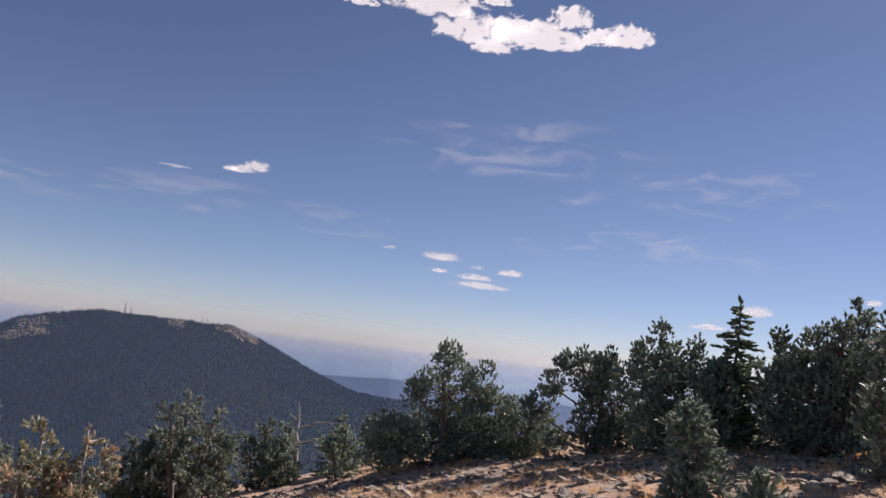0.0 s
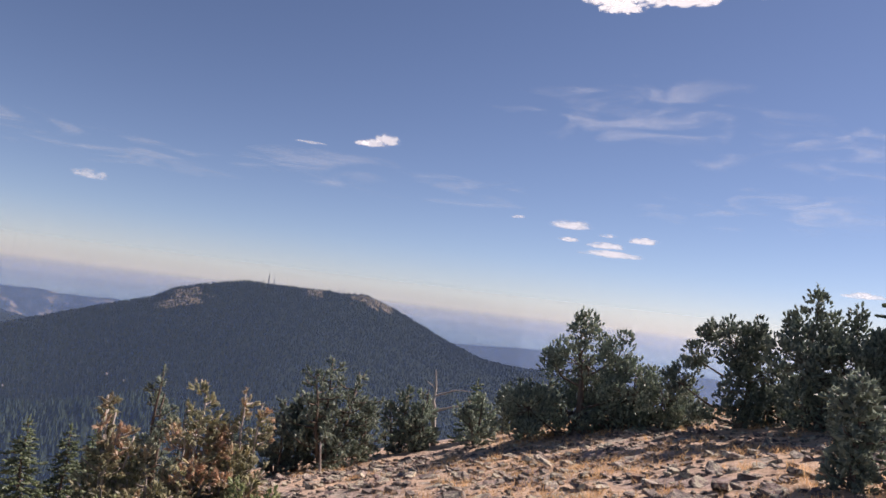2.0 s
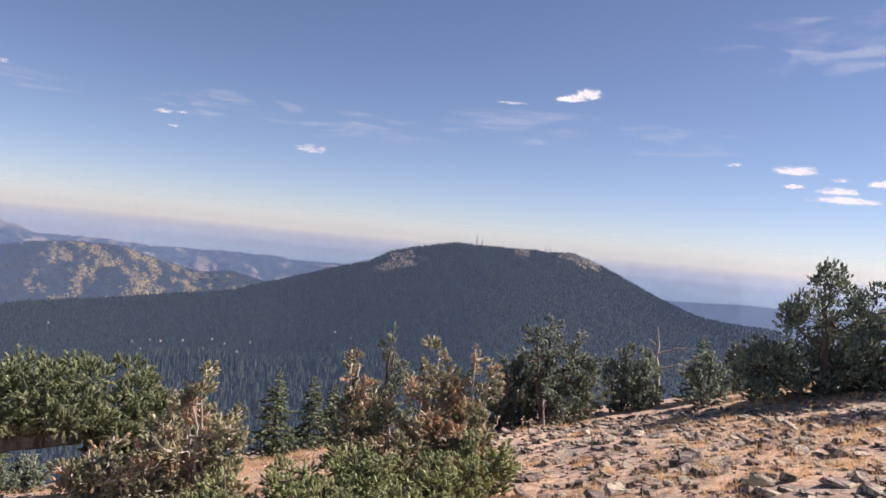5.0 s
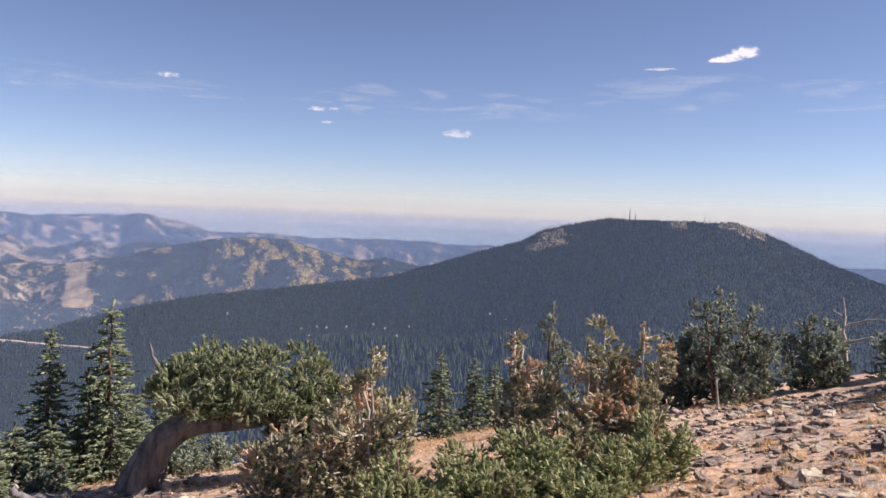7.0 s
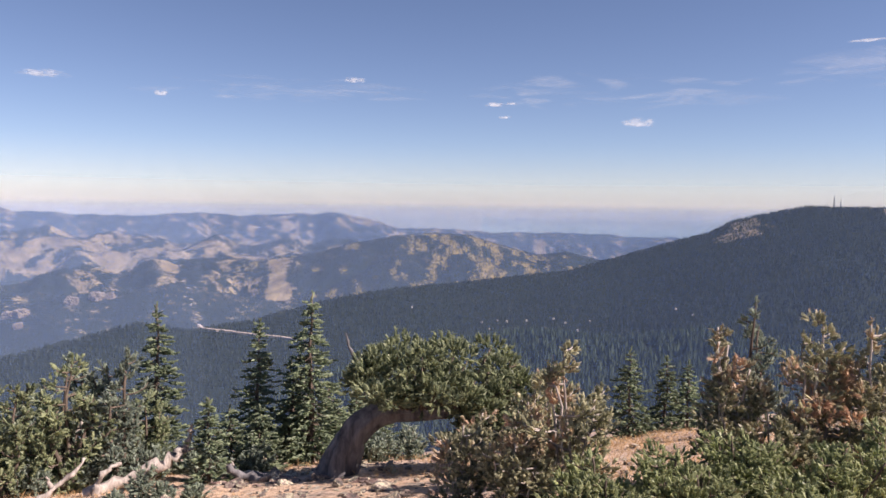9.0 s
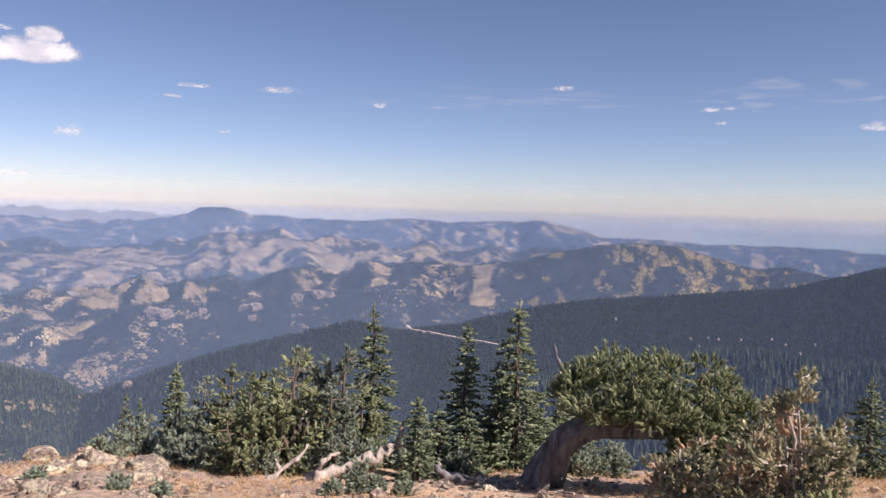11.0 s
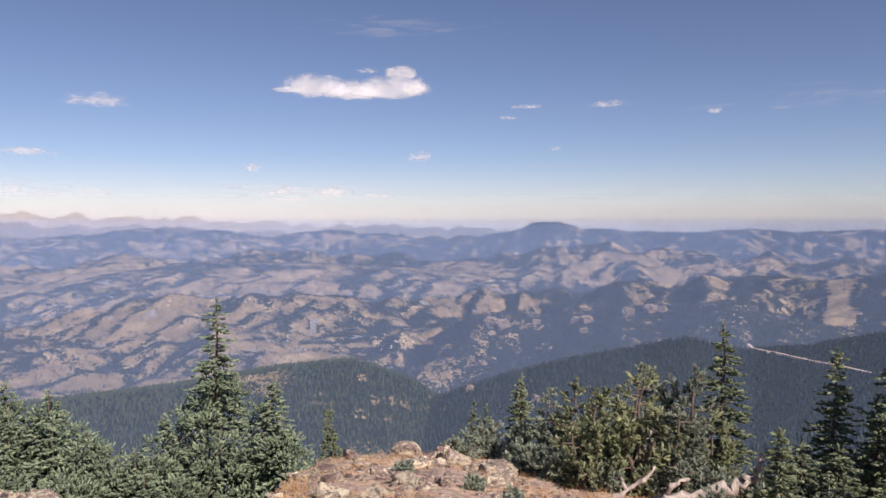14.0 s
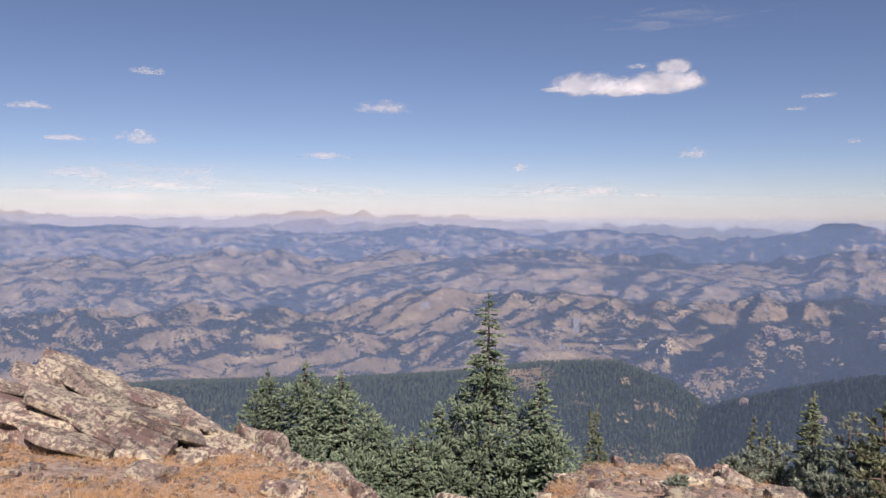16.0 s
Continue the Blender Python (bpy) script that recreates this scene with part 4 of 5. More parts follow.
CLOSE_PINES = [(-0.85, 13.9, 1.0, 0.6, 3, 1.0), (4.5, 7.9, 1.75, 0.38, 3, 1.1), (5.6, 9.3, 1.9, 0.6, 3, 1.0), (5.35, 10.2, 1.9, 0.7, 3, 1.2), (3.8, 10.9, 1.2, 0.6, 3, 1.0), (6.4, 9.8, 2.0, 0.8, 3, 1.0),
    (4.0, 11.4, 1.2, 0.6, 4, 1.0), (0.4, 13.9, 1.0, 0.7, 3, 1.0), (-1.7, 14.3, 0.9, 0.7, 3, 1.0), (3.4, 11.9, 1.0, 0.6, 3, 1.0), (5.0, 10.6, 1.5, 0.8, 3, 1.0), (4.4, 11.0, 1.2, 0.7, 3, 1.0), (1.1, 13.8, 0.8, 0.7, 3, 1.0)]
for i, (x, y, h, w, stems, full) in enumerate(CLOSE_PINES):
    pine("pine", "stunted dark green pine standing on the stony crest", x, y, h, w, 110 + i, None, stems, 0.0, full)
spruce("spruce", "slender dark spruce among pines on the crest", 4.05, 10.76, 2.12, 0.40, 140, MAT_SPRUCE_DARK, 1.6, spire=0.3)
pine("pine", "small bushy pine on stony ground", 2.31, 7.14, 0.95, 0.42, 141, None, 2, 0.03, 1.6)
pine("pine", "low pine sprig between flat stones", 2.75, 6.6, 0.35, 0.2, 142, None, 1, 0.03, 1.0)

# pines at the edge of the slope
for i, (x, y, h, w, stems, full) in enumerate([(-4.43, 13.93, 1.95, 1.1, 6, 1.1), (-2.95, 15.5, 1.15, 0.6, 3, 1.0), (-5.29, 13.63, 1.15, 0.6, 3, 1.0), (-3.45, 15.72, 1.35, 0.75, 4, 1.0),
                                               (-1.41, 16.02, 0.98, 0.5, 2, 1.0), (-6.33, 11.14, 1.95, 0.55, 3, 0.8), (-0.5, 15.5, 0.9, 0.5, 2, 1.0), (-3.0, 15.2, 0.95, 0.6, 3, 1.0), (-5.0, 13.9, 1.3, 0.6, 3, 1.0), (-3.9, 14.6, 1.2, 0.6, 3, 1.0), (-6.0, 13.0, 1.0, 0.5, 3, 1.0)]):
    pine("pine", "bushy dark green pine where the ground drops off", x, y, h, w, 160 + i, None, stems, 0.0, full)
spruce("spruce", "small dark spruce at the edge of the slope", -1.99, 15.96, 1.25, 0.3, 170, MAT_SPRUCE_DARK)
dead_wood("dead_tree", "bare grey dead tree with forked branches", [
    ([(-2.72, 15.86, -1.45), (-2.83, 15.84, -0.51), (-2.9, 15.83, 0.3)], 0.06, 0.015),
    ([(-2.85, 15.84, -0.25), (-2.5, 15.9, -0.08), (-2.11, 15.95, -0.06)], 0.03, 0.008),
    ([(-2.8, 15.85, -0.55), (-2.44, 15.9, -0.4), (-2.3, 15.9, -0.42)], 0.025, 0.008),
    ([(-2.86, 15.84, -0.1), (-3.05, 15.8, 0.05)], 0.02, 0.006)], category="dead tree")
dead_wood("wooden_stake", "weathered thin wooden stake stuck in the stony ground", [([(-4.19, 12.95, -1.6), (-4.25, 12.93, -0.98)], 0.022, 0.016)], category="stake")

# drying pines close to the hilltop
for i, (x, y, h, w, stems, full) in enumerate([
        (-4.26, 6.67, 1.42, 0.42, 4, 1.0), (-3.75, 7.3, 1.5, 0.55, 6, 1.0), (-3.35, 7.5, 1.42, 0.5, 5, 1.0), (-4.0, 6.9, 0.95, 0.55, 5, 1.0),
        (-5.03, 5.37, 1.36, 0.5, 6, 1.0), (-5.6, 5.4, 1.1, 0.48, 5, 1.0), (-5.3, 5.0, 0.75, 0.5, 4, 0.9), (-6.1, 5.0, 0.75, 0.5, 4, 0.8), (-5.9, 6.1, 0.9, 0.5, 5, 0.8), (-6.6, 5.8, 0.8, 0.45, 4, 0.8)]):
    pine("pine", "half-dried pine with rusty needles and pale bare stems", x, y, h, w, 200 + i, MAT_PINE_DRY, stems, 0.08, full * 1.35, bark=MAT_PALE, group="drying pines", girth=0.014, long=0.075, thick=0.023, loose=2.3)
dead_wood("dead_sapling", "pale broken dead stem beside drying pines", [([(-4.3, 6.75, -1.2), (-4.33, 6.72, -0.3), (-4.26, 6.67, 0.24)], 0.022, 0.012),
                                                                     ([(-4.3, 6.7, -0.35), (-4.5, 6.6, -0.2)], 0.018, 0.006)])
for i, (x, y, h, w) in enumerate([(-4.05, 5.5, 0.55, 0.55), (-3.55, 6.0, 0.55, 0.55), (-4.5, 5.1, 0.5, 0.5), (-3.1, 6.4, 0.5, 0.5), (-3.0, 7.0, 0.6, 0.45), (-3.7, 5.4, 0.4, 0.5), (-4.2, 4.9, 0.4, 0.5), (-3.2, 5.8, 0.35, 0.5), (-3.9, 6.2, 0.6, 0.5)]):
    pine("low_pine", "low spreading green pine shrub on the slope", x, y, h, w, 220 + i, MAT_SHRUB, 5, 0.05, 1.5, group="low green shrubs", category="shrub", long=0.062, thick=0.021, loose=2.5)

# wind-bent tree
t = dead_wood("bent_tree", "thick weathered trunk bent over in an arch under a green crown", [
    ([(-9.50, 5.45, -2.80), (-9.41, 5.62, -2.34), (-9.32, 5.76, -1.88), (-9.25, 5.87, -1.56), (-9.12, 6.05, -1.38), (-8.95, 6.31, -1.31), (-8.75, 6.57, -1.36), (-8.46, 6.93, -1.30)], 0.33, 0.125),
    ([(-10.33, 4.51, -2.09), (-10.28, 4.62, -2.28), (-10.12, 4.96, -2.3), (-9.75, 5.25, -2.4)], 0.05, 0.09),
    ([(-9.75, 6.02, -0.34), (-9.71, 6.07, -0.59), (-9.6, 6.2, -0.9), (-9.1, 6.3, -1.25)], 0.012, 0.05)], MAT_ARCH, category="pine tree")
g = np.random.default_rng(240)
base = np.array((-9.50, 5.45, -2.80))
C, Rr, wood = [], [], []
for i in range(110):
    u, a = g.uniform(-1, 1), g.uniform(0, 6.28)
    ring = math.sqrt(max(0.0, 1 - abs(u) ** 2.2)) * math.sqrt(g.uniform(0.2, 1.0))
    below = 0.22 if u < 0.1 else 0.22 + 1.0 * (u - 0.1)
    c = np.array((-8.50, 6.76, -0.92)) + np.array((0.66, 0.75, 0)) * u * 1.12 + np.array((0.75, -0.66, 0)) * math.cos(a) * ring * 0.9
    c[2] += math.sin(a) * ring * (0.66 if math.sin(a) > 0 else below) - 0.12 * max(u, 0) ** 2 - 0.10 * max(-u, 0)
    C.append(c - base)
    Rr.append(g.uniform(0.14, 0.27))
    root = np.array((-8.75, 6.6, -1.25)) + np.array((0.66, 0.75, 0)) * max(0, u) * 0.8
    if i % 2 == 0:
        wood.append(tube(np.stack([root, (root + c) / 2 - (0, 0, 0.1), c]) - base, [0.04, 0.025, 0.006], 5))
P, D = lobes(C, Rr, g, 0.72, 0.6, 0.62)
part("crown", mesh_of("crown", *tufts(P, D, np.full(len(P), 0.11), np.full(len(P), 0.034), g), MAT_PINE_GOLD), t, "dense sunlit green needle crown")
part("limb", mesh_of("limb", *joined(wood), MAT_BARK, True), t)
for i, (x, y, h, w) in enumerate([(-7.75, 7.35, 1.35, 0.55), (-7.2, 7.6, 1.3, 0.5), (-8.1, 6.9, 0.75, 0.4), (-7.0, 6.9, 0.9, 0.5)]):
    pine("pine", "bushy green pine growing under the bent tree", x, y, h, w, 250 + i, MAT_PINE_GOLD, 4, 0.04, 1.1, group="slope pines")

# spruces and pines below the bent tree
SPRUCES = [(-11.9, 6.71, 3.0, 0.58), (-12.75, 6.16, 2.75, 0.42), (-12.07, 6.4, 1.93, 0.3), (-10.79, 4.43, 1.3, 0.32), (-13.21, 4.54, 2.95, 0.48), (-9.36, 12.15, 1.76, 0.4),
    (-9.37, 13.38, 1.6, 0.32), (-9.55, 14.45, 1.45, 0.32), (-8.2, 13.4, 1.3, 0.35), (-17.75, 1.7, 1.9, 0.34), (-19.81, 0.84, 0.85, 0.28), (-20.8, 1.2, 0.8, 0.28)]
LOWER_SPRUCES = [(-20.58, -3.0, 0.96, 0.3), (-24.79, -3.85, 1.0, 0.3), (-19.97, 1.94, 1.65, 0.4), (-23.06, 0.83, 1.25, 0.3), (-24.04, 1.24, 1.2, 0.32), (-12.3, 5.4, 1.2, 0.4),
    (-11.6, 5.6, 1.1, 0.4), (-13.4, 8.6, 1.5, 0.5), (-14.2, 9.6, 1.7, 0.5), (-15.5, 9.2, 1.8, 0.55), (-16.4, 10.8, 2.0, 0.55), (-14.6, 8.1, 1.3, 0.5),
    (-17.5, 9.6, 2.0, 0.6)]
for i, (x, y, h, w) in enumerate(SPRUCES + LOWER_SPRUCES):
    lift = float(brow_drop(math.hypot(x, y), math.degrees(math.atan2(-x, y)))) if x < -16 else 0.0
    spruce("spruce", "slender green spruce on the slope below the hilltop", x, y, h + lift, w, 300 + i, MAT_SPRUCE_DARK)
for i, (x, y, h, w) in enumerate([(-12.14, 3.62, 1.98, 0.75), (-12.31, 2.97, 1.88, 0.72), (-13.47, 3.15, 1.92, 0.75), (-14.14, 2.38, 1.7, 0.75), (-14.51, 1.92, 1.45, 0.6), (-12.3, 2.2, 1.5, 0.65), (-13.6, 3.9, 1.3, 0.65), (-12.6, 4.1, 1.3, 0.65), (-13.0, 2.6, 1.1, 0.7)]):
    pine("pine", "yellow-green pine with twisted stems on the slope", x, y, h, w, 330 + i, MAT_PINE_GOLD if i % 2 else MAT_PINE, 4, 0.04, 1.0, group="slope pines")
for i, (x, y, h, w) in enumerate([(-11.9, 4.7, 0.5, 0.5), (-12.1, 3.9, 0.55, 0.5), (-12.2, 3.2, 0.5, 0.45), (-12.2, 2.5, 0.5, 0.45), (-12.6, 1.8, 0.55, 0.5), (-13.3, 1.4, 0.5, 0.5), (-14.0, 1.3, 0.6, 0.5), (-11.4, 5.4, 0.45, 0.45), (-15.2, 1.6, 0.9, 0.5), (-16.0, 1.0, 0.7, 0.5), (-15.4, 0.4, 0.5, 0.5), (-10.85, 7.4, 0.5, 0.55), (-10.7, 7.9, 0.55, 0.5), (-11.0, 6.9, 0.45, 0.45)]):
    pine("low_pine", "low dark green pine shrub under the slope trees", x, y, h, w, 390 + i, MAT_PINE, 4, 0.0, 1.0, group="low green shrubs", category="shrub")
spruce("spruce", "broad blue-green spruce with a tall pointed leader", -14.97, -4.27, 4.3, 0.85, 360, MAT_SPRUCE, 1.0, "blue-green spruces", 0.2,
       ((0.25, 1.15, 2.9, 0.8), (0.4, -0.9, 2.2, 0.9)), (2.2, 2.7), 0.34)
spruce("spruce", "young blue-green spruce at the foot of a tall one", -14.5, -2.95, 2.5, 0.5, 361, MAT_SPRUCE, 1.0, "blue-green spruces", 0.2, (), (1.25, 1.7))
for i, (x, y, h, w) in enumerate([(-14.53, -8.9, 2.6, 0.8), (-14.52, -8.0, 2.85, 1.0), (-14.3, -7.1, 2.7, 1.1), (-13.9, -6.2, 2.0, 1.2), (-13.7, -5.3, 1.6, 1.1), (-12.9, -7.2, 1.4, 0.9), (-12.9, -6.2, 1.3, 0.9)]):
    spruce("spruce", "bushy blue-green spruce behind the rock ledge", x, y, h, w * 0.8, 370 + i, MAT_SPRUCE, 0.9, "blue-green spruces", 0.2, ((0.4, 0.3, h * 0.84, w * 0.6),), (w * 1.3, h * 0.8))
dead_wood("fallen_log", "bleached fallen trunk with an upturned broken end on dry grass", [
    ([(-11.42, 2.95, -2.50), (-11.31, 3.34, -2.38), (-11.2, 3.69, -2.24), (-11.09, 4.01, -2.08), (-11.01, 4.21, -1.97)], 0.10, 0.06),
    ([(-11.02, 4.18, -2.0), (-11.0, 4.24, -1.79), (-10.99, 4.25, -1.64)], 0.045, 0.018),
    ([(-11.2, 3.02, -2.5), (-11.18, 3.07, -2.21), (-11.15, 3.19, -2.09), (-11.11, 3.33, -2.04)], 0.05, 0.02),
    ([(-11.25, 3.5, -2.3), (-11.1, 3.62, -2.5)], 0.035, 0.02), ([(-11.05, 4.1, -2.03), (-10.98, 4.33, -2.0)], 0.03, 0.012)])
dead_wood("fallen_branch", "forked bleached branch leaning beside pines", [
    ([(-11.66, 2.38, -2.55), (-11.6, 2.65, -2.34), (-11.55, 2.82, -2.19), (-11.52, 2.97, -2.0)], 0.045, 0.022), ([(-11.62, 2.6, -2.38), (-11.64, 2.52, -2.2)], 0.03, 0.012)])
dead_wood("fallen_branch", "short bleached root end lying in shade", [
    ([(-10.79, 4.73, -2.22), (-10.75, 4.82, -2.38), (-10.66, 5.01, -2.44), (-10.53, 5.27, -2.48)], 0.02, 0.06)])
dead_wood("dead_sapling", "white bare stem among slope pines", [([(-14.49, 2.45, -3.4), (-14.49, 2.41, -2.71), (-14.5, 2.39, -2.33), (-14.48, 2.46, -2.08)], 0.04, 0.014), ([(-14.5, 2.4, -2.45), (-14.46, 2.3, -2.2)], 0.018, 0.008)])
dead_wood("dead_sapling", "weathered grey curved stem among slope pines", [([(-13.35, 3.05, -3.1), (-13.33, 3.15, -2.52), (-13.28, 3.35, -2.07), (-13.27, 3.4, -1.84)], 0.05, 0.02)])
for i, (x, y, h, w) in enumerate([(-9.95, 3.2, 0.48, 0.10), (-9.9, 3.45, 0.2, 0.12), (-10.0, 2.9, 0.18, 0.12), (-10.1, 0.85, 0.25, 0.14), (-9.7, 3.8, 0.16, 0.14), (-11.2, 0.4, 0.2, 0.14), (-12.5, -0.6, 0.18, 0.16)]):
    pine("pine_sprig", "small grey-green pine sprig growing in dry turf", x, y, h, w, 440 + i, MAT_PINE, 2, 0.05, 1.3, group="pine sprigs", category="shrub", long=0.08, thick=0.022, girth=0.02)


# ---- rocks ----
def slab(seed, flat=0.35, sides=8, rough=0.16, rings=((-0.6, 0.92), (0.0, 1.04), (0.75, 0.97), (1.0, 0.84))):
    """An angular flat stone about one metre wide, with a worn upper edge."""
    g = np.random.default_rng(seed)
    a = np.sort(np.linspace(0, 2 * np.pi, sides, endpoint=False) + g.uniform(-0.28, 0.28, sides))
    rad = 0.5 * g.uniform(0.62, 1.15, sides)
    xy = np.stack([np.cos(a) * rad, np.sin(a) * rad * g.uniform(0.55, 0.95)], 1)
    tilt = g.uniform(-0.25, 0.25, 2)
    rows = []
    for zf, k in rings:
        z = flat * zf * 0.5 + (xy @ tilt) * max(zf, 0) + g.normal(0, flat * rough * 0.4, sides)
        rows.append(np.column_stack([xy * k * g.uniform(0.95, 1.05, (sides, 1)), z]))
    v = np.concatenate(rows + [np.array([[0, 0, flat * 0.5 + g.normal(0, 0.02)]])])
    f = []
    for i in range(len(rings) - 1):
        for s in range(sides):
            p, q = i * sides + s, i * sides + (s + 1) % sides
            f += [(p, q, q + sides), (p, q + sides, p + sides)]
    for s in range(sides):
        f.append(((len(rings) - 1) * sides + s, (len(rings) - 1) * sides + (s + 1) % sides, len(rings) * sides))
    return v, np.array(f)


def boulder(size, seed, bump_by=0.12, cuts=13):
    """A large broken rock: a slab cut into many facets and roughened."""
    g = np.random.default_rng(seed)
    bm = bmesh.new()
    bmesh.ops.create_cube(bm, size=1.0)
    bmesh.ops.subdivide_edges(bm, edges=bm.edges[:], cuts=cuts, use_grid_fill=True)
    planes = [(unit(g.normal(0, 1, 3) * (1, 1, 0.7)), g.uniform(0.43, 0.62)) for _ in range(12)]
    o = Vector(g.uniform(0, 50, 3))
    for v in bm.verts:
        c = np.array(v.co)
        for n, d in planes:
            over = c @ n - d
            if over > 0:
                c = c - n * over
        p = Vector(c * np.array(size))
        k = noise.fractal(p * 1.6 + o, 1.0, 2.0, 5) * bump_by + abs(noise.noise(Vector((p.x * 1.0, p.y * 1.0, p.z * 11)) + o)) * bump_by * 1.3
        v.co = p + Vector(unit(c)) * k
    bmesh.ops.triangulate(bm, faces=bm.faces[:])
    me = bpy.data.meshes.new("boulder")
    bm.to_mesh(me)
    bm.free()
    me.materials.append(MAT_ROCK)
    return me


def bedrock(centre, az0, az1, crest_line, rise, front, rear, seed, cell=0.75):
    """Fractured bedrock breaking through turf: tilted slabs between dark cracks, in a band about a centre."""
    g = np.random.default_rng(seed)
    az = np.arange(az0, az1, 0.13)
    d = np.arange(-front - 0.4, rear + 0.3, 0.05)
    A2, D2 = np.meshgrid(az, d)
    Rc = np.interp(A2, *zip(*crest_line))
    H = np.interp(A2, *zip(*rise))
    r = Rc + D2
    x, y = centre[0] - np.sin(np.radians(A2)) * r, centre[1] + np.cos(np.radians(A2)) * r
    u, w = np.radians(A2) * 12.5, D2 * 1.25
    wob = fbm(u * 1.3, w * 1.3, 3, seed) - 0.5
    uu, ww = (u * 0.8 + w * 0.6) / cell * 0.55 + wob * 0.5, (w * 0.8 - u * 0.6) / cell * 1.25 + wob * 0.5
    iu, iw = np.floor(uu), np.floor(ww)
    best, second = np.full(u.shape, 9.0), np.full(u.shape, 9.0)
    cid, cu, cw = np.zeros(u.shape), np.zeros(u.shape), np.zeros(u.shape)
    for du in (-1, 0, 1):
        for dw in (-1, 0, 1):
            pu, pw = iu + du + lattice(iu + du, iw + dw, seed + 1), iw + dw + lattice(iu + du, iw + dw, seed + 2)
            dist = np.hypot(uu - pu, ww - pw)
            closer = dist < best
            second = np.where(closer, best, np.minimum(second, dist))
            cid = np.where(closer, lattice(iu + du, iw + dw, seed + 3), cid)
            cu, cw, best = np.where(closer, pu, cu), np.where(closer, pw, cw), np.where(closer, dist, best)
    step = (cid - 0.5) * 0.42 + ((uu - cu) * (cid - 0.3) * 0.12 + (ww - cw) * 0.14)
    open_crack = np.clip(1.4 - (second - best) / (0.06 + 0.16 * (cid > 0.5)), 0, 1)
    prof = np.where(D2 < 0, np.clip(1 + D2 / front, 0, 1) ** 0.9, np.clip(1 - D2 / rear, 0, 1) ** 0.7)
    grain = (fbm(u * 5, w * 5, 4, seed + 9) - 0.5) * 0.10 + (fbm(u * 3 + w * 2, (w - u) * 14, 3, seed + 5) - 0.5) * 0.07
    shape = H * prof * (0.86 + 0.4 * (fbm(u * 0.9, w * 0.9, 2, seed + 7) - 0.5)) + (step + grain - open_crack * (0.26 + 0.5 * cid)) * np.clip(H * prof * 4, 0, 1) * np.clip(0.35 + H, 0, 1.1)
    z = hilltop(x, y) + rough_ground(x, y) + shape - 0.10 * (1 - np.clip(H * prof * 5, 0, 1)) - 0.02
    ny, nx = z.shape
    i = np.arange(ny * nx).reshape(ny, nx)
    f = np.stack([i[:-1, 1:], i[:-1, :-1], i[1:, :-1], i[1:, 1:]], -1).reshape(-1, 4)
    return mesh_of("bedrock", np.stack([x, y, z], -1).reshape(-1, 3), f, MAT_ROCK)


LAST = (-1.082, -0.103)
outcrop = thing("rock_outcrop", "lichen-covered broken rock outcrop rising from dry grass", "rock", at=(-10.3, -9.6, -2.2))
me = bedrock(LAST, 125, 150, [(125, 12.6), (131, 13.4), (136, 13.6), (150, 13.4)], [(125, 0.15), (127, 0.4), (129.0, 0.55), (130.2, 0.5), (131, 0.55), (132.6, 0.6), (133.2, 0.62), (134.2, 0.85), (136, 0.95), (137.5, 0.85), (138.5, 0.65), (141, 0.75), (150, 0.7)], 3.0, 1.3, 81)
b = part("bedrock", me, outcrop)
b.matrix_parent_inverse = outcrop.matrix_world.inverted()
BEDS = [(135.3, 13.3, 1.12, 1.5, 0.9, 0.20), (134.2, 12.7, 0.80, 1.5, 0.7, 0.22), (137.6, 13.1, 0.92, 1.2, 0.8, 0.22), (131.7, 13.2, 0.74, 1.3, 0.7, 0.18), (132.4, 12.3, 0.52, 1.3, 0.7, 0.2), (129.4, 13.0, 0.46, 1.2, 0.6, 0.16),
        (135.8, 12.0, 0.52, 1.5, 0.8, 0.22), (139.8, 12.9, 0.84, 1.1, 0.8, 0.24), (138.6, 11.9, 0.42, 1.3, 0.7, 0.22), (133.4, 11.5, 0.26, 1.4, 0.7, 0.2), (130.3, 11.9, 0.3, 1.1, 0.6, 0.16), (127.4, 12.7, 0.3, 1.0, 0.5, 0.14), (141.5, 12.2, 0.6, 1.1, 0.8, 0.24), (136.8, 11.2, 0.16, 1.2, 0.7, 0.2)]
for i, (az, r, up, sx, sy, sz) in enumerate(BEDS):
    r -= 0.3
    x, y = LAST[0] - math.sin(radians(az)) * r, LAST[1] + math.cos(radians(az)) * r
    b = part("slab", boulder((sx * 1.0, sy * 0.8, sz * 0.8), 500 + i, 0.03, 11), outcrop)
    b.matrix_world = pose(x, y, ground_z(x, y) + up * 0.8 + 0.05, 0, 0, az) @ pose(0, 0, 0, (-10 if i % 3 == 1 else 18) + 7 * math.sin(i * 2.1), 24 + 7 * math.sin(i * 1.3), 25 * math.sin(i * 4.7))
ledge = thing("rock_ledge", "low lichen-spotted bedrock ledge in dry grass", "rock", at=(-11.8, -6.0, -2.3))
me = bedrock(LAST, 104, 128, [(104, 8.0), (109, 8.1), (113, 8.6), (118, 10.3), (124, 12.4), (128, 13.0)], [(104, 0.0), (106, 0.14), (110, 0.22), (116, 0.34), (122, 0.40), (128, 0.3)], 1.9, 0.8, 82, 0.6)
b = part("bedrock", me, ledge)
b.matrix_parent_inverse = ledge.matrix_world.inverted()
shelf = thing("rock_ledge", "flat weathered bedrock breaking through dry turf", "rock", at=(-13.5, 0.0, -2.6))
